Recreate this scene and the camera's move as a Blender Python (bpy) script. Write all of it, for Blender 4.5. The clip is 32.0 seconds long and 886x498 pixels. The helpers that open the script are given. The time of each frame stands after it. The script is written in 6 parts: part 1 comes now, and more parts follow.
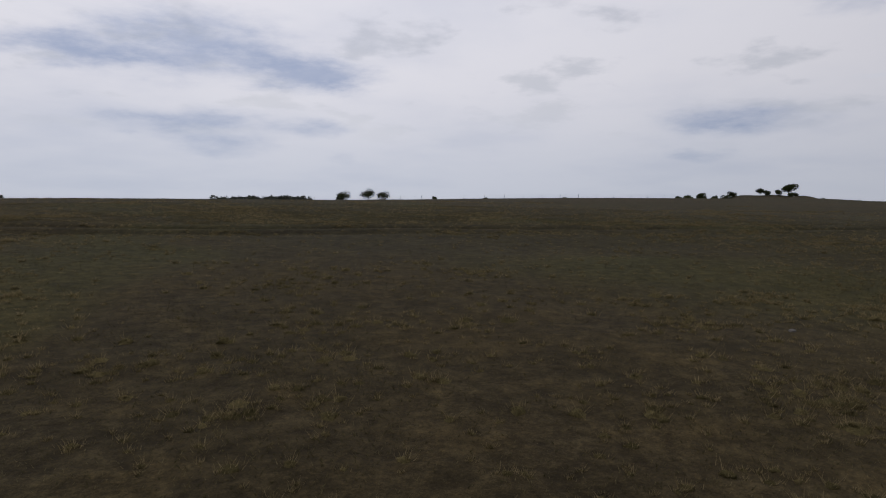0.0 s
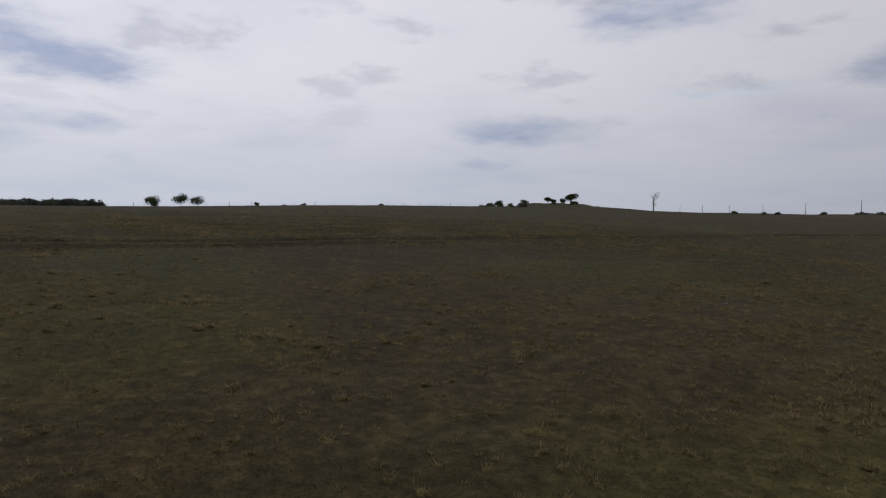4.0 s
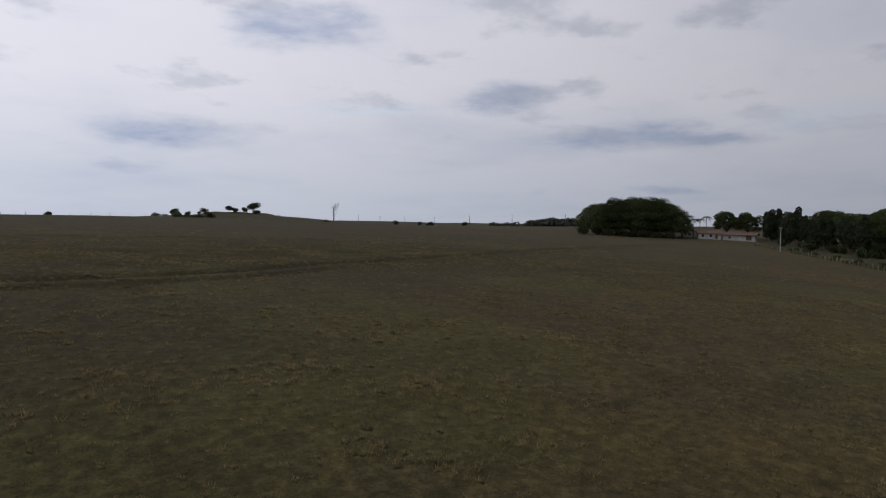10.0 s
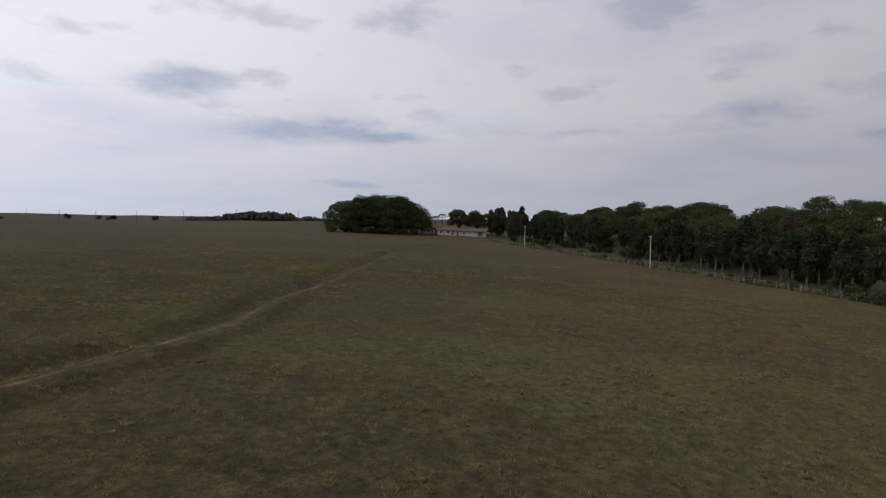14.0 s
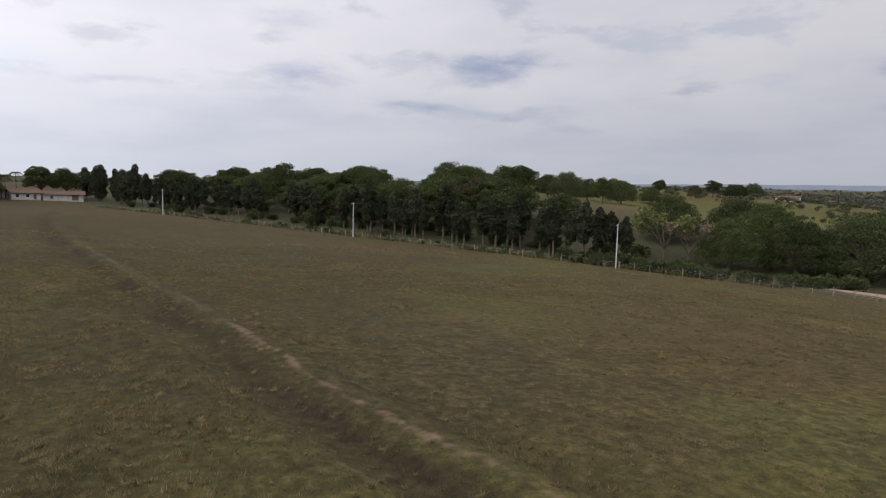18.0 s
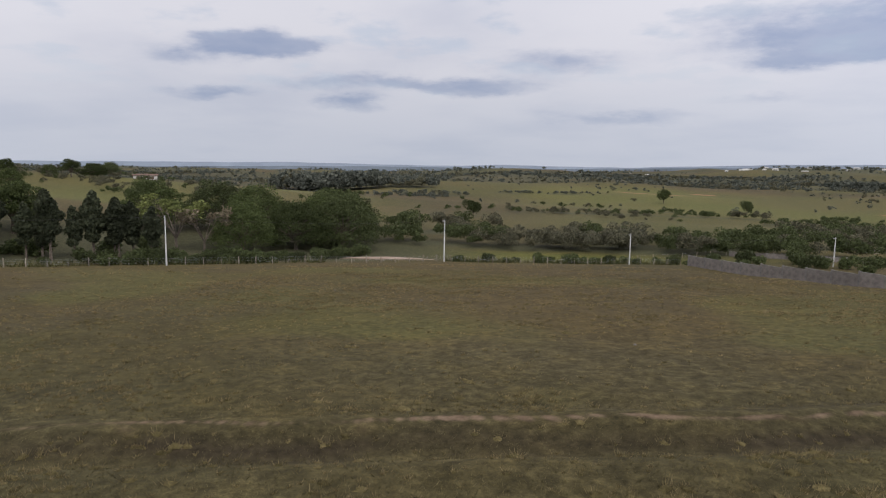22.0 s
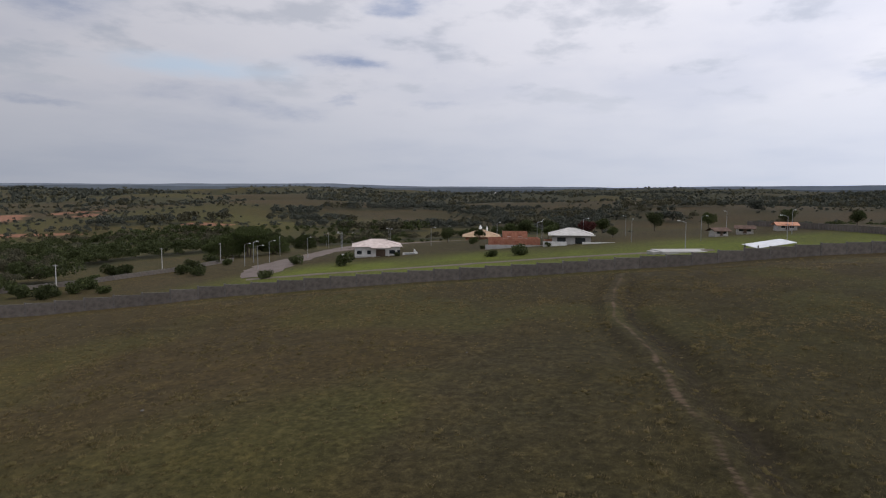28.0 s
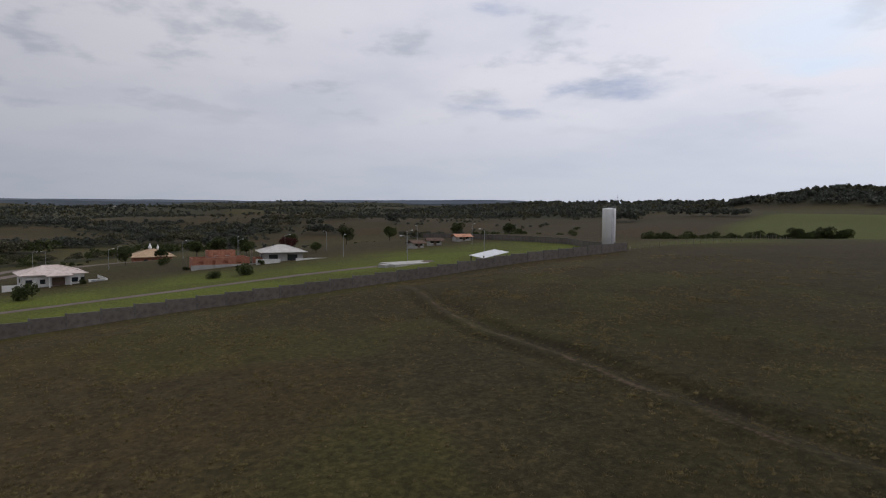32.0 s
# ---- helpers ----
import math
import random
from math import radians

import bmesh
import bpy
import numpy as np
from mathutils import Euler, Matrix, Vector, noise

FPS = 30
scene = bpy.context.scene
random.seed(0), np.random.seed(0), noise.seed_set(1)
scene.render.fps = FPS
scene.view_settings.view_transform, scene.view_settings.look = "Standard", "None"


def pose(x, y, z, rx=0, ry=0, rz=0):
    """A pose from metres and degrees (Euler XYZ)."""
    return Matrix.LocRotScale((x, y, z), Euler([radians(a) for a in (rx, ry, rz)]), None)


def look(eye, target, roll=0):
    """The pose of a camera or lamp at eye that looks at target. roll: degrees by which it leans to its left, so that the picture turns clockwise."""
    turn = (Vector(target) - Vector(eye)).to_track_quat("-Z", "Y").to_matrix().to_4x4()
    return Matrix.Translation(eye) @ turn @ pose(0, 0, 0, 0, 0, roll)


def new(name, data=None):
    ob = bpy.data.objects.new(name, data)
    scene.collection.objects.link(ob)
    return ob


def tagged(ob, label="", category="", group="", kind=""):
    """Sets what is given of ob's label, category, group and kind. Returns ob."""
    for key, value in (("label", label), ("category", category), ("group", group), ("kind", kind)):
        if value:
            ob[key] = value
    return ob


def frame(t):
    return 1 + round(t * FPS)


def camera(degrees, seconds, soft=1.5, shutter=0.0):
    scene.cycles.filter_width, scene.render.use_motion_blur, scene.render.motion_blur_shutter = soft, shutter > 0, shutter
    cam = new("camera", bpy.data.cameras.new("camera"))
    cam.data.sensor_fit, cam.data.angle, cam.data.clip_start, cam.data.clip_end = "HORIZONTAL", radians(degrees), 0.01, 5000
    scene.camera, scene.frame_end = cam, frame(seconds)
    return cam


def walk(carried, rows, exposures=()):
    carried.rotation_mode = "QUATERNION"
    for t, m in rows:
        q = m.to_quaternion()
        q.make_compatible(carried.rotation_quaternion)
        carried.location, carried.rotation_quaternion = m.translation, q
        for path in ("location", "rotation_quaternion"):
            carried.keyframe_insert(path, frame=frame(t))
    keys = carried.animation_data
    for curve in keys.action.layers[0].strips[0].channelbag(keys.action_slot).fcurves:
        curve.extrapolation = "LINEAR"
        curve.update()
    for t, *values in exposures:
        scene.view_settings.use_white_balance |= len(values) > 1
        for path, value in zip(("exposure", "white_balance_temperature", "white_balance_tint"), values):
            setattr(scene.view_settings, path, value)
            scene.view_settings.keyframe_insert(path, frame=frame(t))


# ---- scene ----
cam = camera(68.68, 32.0, soft=1.15)
PATH = [
    (0, look((3.173, -40.245, 2.096), (4.380, -20.325, 0.777), 0.21)),
    (0.5, look((1.538, -41.398, 2.157), (3.545, -21.541, 0.873), 0.22)),
    (1, look((-0.153, -42.471, 2.236), (2.617, -22.703, 0.987), 0.25)),
    (1.5, look((-1.940, -43.538, 2.325), (1.588, -23.890, 1.098), 0.27)),
    (2, look((-3.818, -44.541, 2.445), (0.466, -25.043, 1.227), 0.30)),
    (2.5, look((-5.792, -45.510, 2.569), (-0.771, -26.187, 1.370), 0.34)),
    (3, look((-7.864, -46.409, 2.702), (-2.126, -27.286, 1.520), 0.39)),
    (3.5, look((-10.034, -47.140, 2.845), (-3.574, -28.248, 1.686), 0.47)),
    (5.5, look((-19.125, -49.212, 3.440), (-9.855, -31.522, 2.372), 0.69)),
    (6, look((-21.786, -49.316, 3.592), (-11.822, -32.007, 2.537), 0.77)),
    (6.5, look((-24.568, -49.273, 3.749), (-13.917, -32.377, 2.725), 0.86)),
    (7, look((-27.415, -49.014, 3.914), (-16.082, -32.564, 2.921), 0.88)),
    (7.5, look((-30.365, -48.520, 4.077), (-18.347, -32.563, 3.116), 0.86)),
    (8, look((-33.278, -47.663, 4.228), (-20.582, -32.237, 3.305), 0.81)),
    (8.5, look((-36.228, -46.526, 4.378), (-22.848, -31.687, 3.485), 0.76)),
    (9, look((-39.206, -44.990, 4.561), (-25.120, -30.818, 3.705), 0.77)),
    (9.5, look((-42.107, -43.058, 4.783), (-27.318, -29.619, 3.964), 0.82)),
    (10, look((-44.751, -40.620, 4.983), (-29.257, -27.999, 4.201), 0.87)),
    (10.5, look((-47.001, -37.708, 5.177), (-30.819, -25.978, 4.429), 0.91)),
    (11, look((-48.907, -34.460, 5.377), (-32.093, -23.655, 4.657), 0.94)),
    (11.5, look((-50.426, -30.939, 5.610), (-33.010, -21.131, 4.915), 0.96)),
    (12, look((-51.563, -27.230, 5.868), (-33.597, -18.469, 5.179), 0.95)),
    (12.5, look((-52.395, -23.243, 6.138), (-33.938, -15.572, 5.444), 0.94)),
    (13, look((-52.634, -19.052, 6.407), (-33.744, -12.521, 5.680), 0.91)),
    (13.5, look((-52.186, -14.846, 6.671), (-32.925, -9.518, 5.881), 0.87)),
    (15.5, look((-42.459, 1.103, 7.789), (-22.499, 1.242, 6.538), 0.77)),
    (16, look((-39.797, 5.264, 7.985), (-19.901, 3.793, 6.575), 0.82)),
    (16.5, look((-37.043, 9.366, 8.147), (-17.359, 6.188, 6.589), 0.91)),
    (17, look((-34.125, 13.352, 8.297), (-14.834, 8.358, 6.592), 1.00)),
    (17.5, look((-30.892, 17.190, 8.439), (-12.201, 10.313, 6.600), 1.08)),
    (18, look((-27.550, 20.816, 8.561), (-9.682, 12.049, 6.596), 1.13)),
    (18.5, look((-23.992, 24.233, 8.632), (-7.195, 13.574, 6.575), 1.12)),
    (19, look((-20.109, 27.416, 8.702), (-4.635, 14.928, 6.557), 1.00)),
    (19.5, look((-15.947, 30.383, 8.816), (-2.092, 16.133, 6.584), 0.84)),
    (20, look((-11.726, 33.055, 8.961), (0.225, 17.184, 6.663), 0.69)),
    (20.5, look((-7.319, 35.266, 9.135), (2.501, 18.000, 6.801), 0.55)),
    (21, look((-2.583, 37.095, 9.345), (4.926, 18.711, 6.970), 0.47)),
    (21.5, look((2.452, 38.521, 9.559), (7.456, 19.307, 7.153), 0.45)),
    (22, look((7.564, 39.358, 9.773), (9.949, 19.648, 7.361), 0.41)),
    (22.5, look((12.666, 39.672, 9.993), (12.423, 19.817, 7.601), 0.36)),
    (23, look((17.725, 39.402, 10.213), (14.917, 19.741, 7.854), 0.27)),
    (23.5, look((22.708, 38.504, 10.438), (17.408, 19.359, 8.113), 0.20)),
    (24, look((27.483, 37.139, 10.717), (19.780, 18.822, 8.449), 0.14)),
    (24.5, look((32.084, 35.241, 11.001), (22.148, 18.024, 8.794), 0.09)),
    (25, look((36.330, 32.840, 11.255), (24.383, 16.942, 9.122), 0.07)),
    (25.5, look((40.155, 30.025, 11.503), (26.400, 15.653, 9.441), 0.05)),
    (26, look((43.483, 26.837, 11.736), (28.181, 14.116, 9.732), 0.03)),
    (26.5, look((46.314, 23.385, 11.950), (29.708, 12.410, 9.999), -0.01)),
    (28.5, look((52.069, 8.279, 12.655), (32.515, 4.463, 10.893), 0.31)),
    (29, look((52.728, 4.704, 12.867), (32.916, 2.582, 11.141), 0.34)),
    (29.5, look((53.216, 1.367, 13.074), (33.295, 0.815, 11.392), 0.35)),
    (30, look((53.551, -1.704, 13.237), (33.636, -0.841, 11.608), 0.34)),
    (30.5, look((53.670, -4.528, 13.356), (33.850, -2.349, 11.801), 0.32)),
    (31, look((53.425, -7.127, 13.429), (33.769, -3.741, 11.946), 0.30)),
    (31.5, look((53.124, -9.452, 13.448), (33.674, -5.016, 12.033), 0.29)),
    (32, look((52.718, -11.592, 13.442), (33.501, -6.220, 12.090), 0.32)),
]


# the herd's pasture is filmed against the light at first, then with it: the aperture follows
walk(cam, PATH, exposures=[(0, -1.32, 6700, 10), (3, -1.28, 6700, 10), (6, -1.28, 6650, 10), (9, -1.20, 6600, 10), (12, -1.0, 6650, 10), (13, -0.90, 6700, 10), (16, -0.48, 6780, 10), (19, -0.06, 6830, 10),
                           (21, 0.03, 6780, 10), (23, -0.05, 6600, 10), (24.5, -0.2, 6600, 10), (26, -0.38, 6600, 10), (29, -0.86, 6650, 10), (32, -1.08, 6650, 10)])

# ---------- sky and sun ----------
SUN_AZ, SUN_EL = radians(16), radians(48)
SUN_DIR = Vector((-math.sin(SUN_AZ) * math.cos(SUN_EL), math.cos(SUN_AZ) * math.cos(SUN_EL), math.sin(SUN_EL)))


def build_sky():
    world = bpy.data.worlds.new("sky")
    scene.world = world
    world.use_nodes = True
    nt = world.node_tree
    nt.nodes.clear()
    N, L = nt.nodes.new, nt.links.new

    def math_node(op, a, b=None, c=None, clamp=False):
        n = N("ShaderNodeMath")
        n.operation, n.use_clamp = op, clamp
        for k, v in enumerate((a, b, c)):
            if v is None:
                continue
            if isinstance(v, (int, float)):
                n.inputs[k].default_value = v
            else:
                L(v, n.inputs[k])
        return n.outputs[0]

    def vec_node(op, a, b=None):
        n = N("ShaderNodeVectorMath")
        n.operation = op
        for k, v in enumerate((a, b)):
            if v is None:
                continue
            if isinstance(v, (tuple, Vector)):
                n.inputs[k].default_value = v
            else:
                L(v, n.inputs[k])
        return n

    def mix(fac, a, b):
        n = N("ShaderNodeMix")
        n.data_type = "RGBA"
        for k, v in ((0, fac), (6, a), (7, b)):
            if isinstance(v, tuple):
                n.inputs[k].default_value = (*v, 1)
            elif isinstance(v, float):
                n.inputs[k].default_value = v
            else:
                L(v, n.inputs[k])
        return n.outputs[2]

    def span(v, lo, hi, smooth=True):
        n = N("ShaderNodeMapRange")
        n.interpolation_type = "SMOOTHSTEP" if smooth else "LINEAR"
        L(v, n.inputs[0])
        n.inputs[1].default_value, n.inputs[2].default_value = lo, hi
        return n.outputs[0]

    def noise(vec, scale, detail, rough=0.55):
        n = N("ShaderNodeTexNoise")
        L(vec, n.inputs["Vector"])
        n.inputs["Scale"].default_value, n.inputs["Detail"].default_value, n.inputs["Roughness"].default_value = scale, detail, rough
        return n

    coord = N("ShaderNodeTexCoord").outputs["Generated"]
    way = vec_node("NORMALIZE", coord).outputs[0]
    sep = N("ShaderNodeSeparateXYZ")
    L(way, sep.inputs[0])
    up = math_node("MAXIMUM", sep.outputs[2], 0.0)
    # the cloud deck: directions laid onto a level sheet
    deep = math_node("ADD", up, 0.16)
    flat = N("ShaderNodeCombineXYZ")
    L(math_node("DIVIDE", sep.outputs[0], deep), flat.inputs[0])
    L(math_node("DIVIDE", sep.outputs[1], deep), flat.inputs[1])
    deck = flat.outputs[0]
    big = noise(deck, 0.75, 5, 0.52).outputs[0]
    fine = noise(deck, 2.3, 6, 0.55).outputs[0]
    wisp = noise(vec_node("ADD", deck, (7.3, 2.1, 4.0)).outputs[0], 1.35, 6, 0.6).outputs[0]
    # the same directions as azimuth and height in degrees, bent a little so that no cloud keeps a plain outline
    turn = math_node("MULTIPLY", math_node("ARCTAN2", math_node("MULTIPLY", sep.outputs[0], -1.0), sep.outputs[1]), 57.2958)
    turn = math_node("SUBTRACT", turn, math_node("MULTIPLY", math_node("GREATER_THAN", turn, 37.0), 360.0))
    tall = math_node("MULTIPLY", math_node("ARCSINE", sep.outputs[2]), 57.2958)
    stretched = vec_node("MULTIPLY", way, (1.0, 1.0, 3.2)).outputs[0]
    warp = noise(stretched, 9.0, 5, 0.6)
    ragged = noise(stretched, 17.0, 7, 0.62).outputs[0]
    angles = N("ShaderNodeCombineXYZ")
    L(turn, angles.inputs[0])
    L(tall, angles.inputs[1])
    bent = vec_node("MULTIPLY", vec_node("SUBTRACT", warp.outputs[1], (0.5, 0.5, 0.5)).outputs[0], (9.0, 2.6, 0.0)).outputs[0]
    bent = vec_node("ADD", angles.outputs[0], bent).outputs[0]
    # grey clouds: azimuth, height, half width, half height in degrees, weight
    north = [(28.0, 11.6, 4.5, 1.2, 0.6), (17.8, 12.7, 9.5, 2.8, 0.9), (17.5, 6.6, 6.0, 1.3, 0.8), (14.9, 4.6, 4.0, 0.8, 0.6), (7.5, 10.9, 4.8, 1.4, 1), (7.3, 6.4, 3.0, 0.7, 0.6), (5.4, 4.2, 1.8, 0.5, 0.4), (-24.7, 4.6, 2.2, 0.4, 0.4), (-24.8, 4.2, 2.0, 0.4, 0.4), (-27.8, 7.0, 5.8, 1.2, 0.75), (-34.6, 15.8, 3.2, 1.4, 0.6), (-40.6, 16.8, 4.8, 1.5, 0.75), (-41.3, 14.8, 5.0, 0.9, 0.3), (-56.9, 10.8, 3.8, 1.4, 0.85), (-58.9, 2.9, 1.5, 0.4, 0.4)]
    east = [(-66.2, 7.5, 7.0, 1.2, 0.85), (-68.7, 3.2, 3.0, 0.4, 0.35), (-70.1, 3.0, 3.5, 0.4, 0.4), (-72.8, 7.2, 3.5, 0.8, 0.5), (-89.7, 7.6, 4.0, 0.5, 0.5), (-102.1, 13.1, 3.5, 1.0, 0.45), (-102.9, 9.2, 3.8, 1.3, 0.7), (-113.2, 6.6, 3.2, 0.5, 0.6), (-119.7, 10.1, 4.5, 1.3, 0.95), (-121.7, 6.2, 5.5, 0.6, 0.6), (-125.6, 4.9, 3.0, 0.7, 0.5), (-137.2, 8.1, 2.2, 0.6, 0.7), (-151.5, 8.9, 4.0, 0.8, 0.6), (-153.7, 6.2, 3.0, 0.5, 0.8), (-156.2, 10.0, 4.5, 0.9, 0.75)]
    south = [(-157.7, 10.1, 5.5, 1.0, 0.6), (-159.9, 10.6, 3.0, 0.8, 0.4), (-165.6, 5.5, 2.5, 0.6, 0.4), (-166.2, 7.4, 9.0, 0.7, 0.75), (-166.2, 5.8, 3.0, 0.7, 0.5), (-176.3, 7.2, 6.0, 0.7, 0.7), (-183.3, 9.0, 6.5, 1.0, 0.7), (-187.4, 4.6, 6.0, 0.6, 0.7), (-198.5, 5.8, 3.0, 0.5, 0.5), (-202.6, 8.4, 5.5, 0.8, 0.9), (-203.1, 10.6, 9.5, 2.0, 1), (-209.1, 9.2, 7.0, 1.2, 1), (-210.6, 6.3, 3.0, 0.6, 0.4), (-214.8, 9.7, 4.5, 0.9, 0.7), (-222.3, 6.5, 3.0, 0.4, 0.6)]
    west = [(-223.2, 7.5, 7.5, 0.8, 0.3), (-224.3, 13.7, 4.0, 1.5, 0.7), (-233.1, 7.8, 4.5, 0.8, 0.4), (-240.0, 6.8, 4.5, 0.8, 0.6), (-245.2, 7.7, 1.2, 0.4, 0.5), (-245.3, 10.7, 4.0, 0.5, 0.4), (-245.7, 10.9, 4.0, 1.0, 0.5), (-249.8, 15.3, 3.5, 0.7, 0.9), (-252.9, 7.4, 2.0, 0.4, 0.4), (-288.9, 8.6, 2.5, 0.8, 0.6), (-290.7, 16.5, 2.2, 0.8, 0.5), (-293.1, 7.9, 2.0, 0.6, 0.6), (-296.6, 9.6, 2.0, 1.0, 0.4), (-301.0, 9.8, 4.2, 0.9, 0.85)]

    def patches(rows, edge):
        total = None
        for az, el, w, h, k in rows:
            n = N("ShaderNodeVectorMath")
            n.operation = "MULTIPLY_ADD"
            L(bent, n.inputs[0])
            n.inputs[1].default_value, n.inputs[2].default_value = (1 / w, 1 / h, 0), (-az / w, -el / h, 0)
            q = math_node("MULTIPLY", span(vec_node("LENGTH", n.outputs[0]).outputs["Value"], edge, 0.1), k)
            total = q if total is None else math_node("ADD", total, q)
        return total

    dark = patches(north + east + south + west, 1.75)
    # thin places where the blue shows through
    clear = patches([(-233.5, 9.8, 8.0, 1.0, 0.6), (-233.2, 9.8, 5.5, 1.0, 0.7), (-314.8, 13.1, 5.5, 2.5, 0.8), (-315.6, 10.6, 5.0, 0.7, 0.7), (-44.1, 9.7, 6.5, 0.4, 0.5), (-79.9, 8.5, 5.5, 0.9, 0.45)], 1.5)
    dark = span(math_node("MULTIPLY", dark, math_node("ADD", 0.25, math_node("MULTIPLY", ragged, 1.6))), 0.05, 1.2)
    grey = math_node("ADD", math_node("MULTIPLY", span(big, 0.42, 0.72), 0.30), math_node("MULTIPLY", span(wisp, 0.45, 0.85), 0.10))
    grey = math_node("ADD", math_node("MULTIPLY", grey, 1.0), math_node("MULTIPLY", dark, math_node("ADD", 0.35, math_node("MULTIPLY", fine, 0.95))), clamp=True)
    low = span(up, 0.20, 0.0)
    sky = N("ShaderNodeTexSky")
    sky.sky_type, sky.sun_disc = "NISHITA", False
    sky.sun_elevation, sky.sun_rotation = SUN_EL, -SUN_AZ
    sky.altitude, sky.dust_density = 600, 2.0
    blue = vec_node("SCALE", sky.outputs[0])
    blue.inputs["Scale"].default_value = 0.11
    cloud = mix(grey, (0.605, 0.615, 0.69), (0.272, 0.33, 0.48))
    cloud = mix(math_node("MULTIPLY", low, 0.55), cloud, (0.395, 0.455, 0.565))
    # the deck glows round the hidden sun
    toward = vec_node("DOT_PRODUCT", way, tuple(SUN_DIR)).outputs["Value"]
    glow = span(toward, -0.75, 0.95, False)
    gain = math_node("ADD", 1.0, math_node("MULTIPLY", math_node("POWER", glow, 1.5), 2.2))
    cloud = vec_node("SCALE", cloud)
    L(gain, cloud.inputs["Scale"])
    gap = math_node("MULTIPLY", math_node("MULTIPLY", span(fine, 0.48, 0.34), span(up, 0.06, 0.22)), 0.3)
    total = mix(gap, cloud.outputs[0], blue.outputs[0])
    thin = vec_node("SCALE", (0.50, 0.61, 0.76))
    L(gain, thin.inputs["Scale"])
    total = mix(math_node("MULTIPLY", clear, 0.7), total, thin.outputs[0])
    bg = N("ShaderNodeBackground")
    L(total, bg.inputs[0])
    bg.inputs[1].default_value = 1.0
    out = N("ShaderNodeOutputWorld")
    L(bg.outputs[0], out.inputs[0])


build_sky()
sun = new("sun", bpy.data.lights.new("sun", "SUN"))
sun.data.energy, sun.data.angle, sun.data.color = 1.0, radians(16), (1.0, 0.95, 0.88)
sun.matrix_world = look(SUN_DIR * 100, (0, 0, 0))


# ---------- lie of the land ----------
PERM = np.random.RandomState(7).rand(256, 256)


def vnoise(x, y, size, seed=0):
    """Smooth value noise, 0 to 1, with a grain of the given size in metres."""
    u, v = np.asarray(x, float) / size + 17.3 * seed, np.asarray(y, float) / size + 9.1 * seed
    i, j = np.floor(u).astype(int), np.floor(v).astype(int)
    a, b = u - i, v - j
    a, b = a * a * (3 - 2 * a), b * b * (3 - 2 * b)
    p = lambda m, n: PERM[m % 256, n % 256]
    return (p(i, j) * (1 - a) + p(i + 1, j) * a) * (1 - b) + (p(i, j + 1) * (1 - a) + p(i + 1, j + 1) * a) * b


def fbm(x, y, size, seed=0, octaves=4):
    total, weight, norm = 0.0, 1.0, 0.0
    for k in range(octaves):
        total, norm = total + weight * vnoise(x, y, size / 2 ** k, seed + k), norm + weight
        weight *= 0.5
    return total / norm


def ease(a, b, v):
    k = np.clip((np.asarray(v, float) - a) / (b - a), 0, 1)
    return k * k * (3 - 2 * k)


PATH_X = [-140, -80, -46, -37, -23, -11, 0, 10, 25, 45, 76, 120, 190, 240]
PATH_Y = [20, 14, 11, 10.3, 9.8, 11, 13.5, 15, 17.6, 21.5, 27, 33, 38, 42]
BOUND_X = [-59, -15, 22.6, 66, 122.6, 200, 260]
BOUND_Y = [-107, -98, -86.5, -61, -28.5, 10, 40]
WALL_X = [-27, -46, -57, -63, -69, -77, -90]
WALL_Y = [-99, -62, -32, -12, 8, 36, 76]


def track_y(x):
    return np.interp(x, PATH_X, PATH_Y)


def field_height(x, y):
    """The pasture's slope: a broad shoulder that rises to the north and falls to the south."""
    u, v = np.clip(x, -130, 235) / 100, np.clip(y, -112, 300) / 100
    z = -0.70 + 5.87 * v - 2.625 * v ** 2 + 0.574 * v ** 3 - 0.0447 * v ** 4 - 1.727 * u + 0.311 * u * v + 1.1825 * u * v ** 2
    z += -0.2803 * u * v ** 3 + 0.198 * u ** 2 + 0.0606 * u ** 2 * v - 0.105 * u ** 2 * v ** 2 - 0.0675 * u ** 3
    z += -0.164 * u ** 3 * v + 0.03 * u ** 4
    # the turf falls away towards the west wall
    fall = np.interp(y, [-99, -85, -73, -30, 0, 21, 40, 68, 120], [0, 1.5, 2.1, 2.9, 3.1, 2.8, 1.9, 1.4, 0.4])
    return z - fall * ease(30, 0, x - np.interp(y, WALL_Y, WALL_X))


def bump(x, y, cx, cy, rx, ry, h):
    return h * np.exp(-((x - cx) / rx) ** 2 - ((y - cy) / ry) ** 2)


def outside(x, y):
    """Metres beyond the pasture's south fence and west wall (negative inside)."""
    s = np.interp(x, BOUND_X, BOUND_Y) - y
    w = np.interp(y, WALL_Y, WALL_X) - x
    return np.maximum(s * 0.87, w * 0.93)


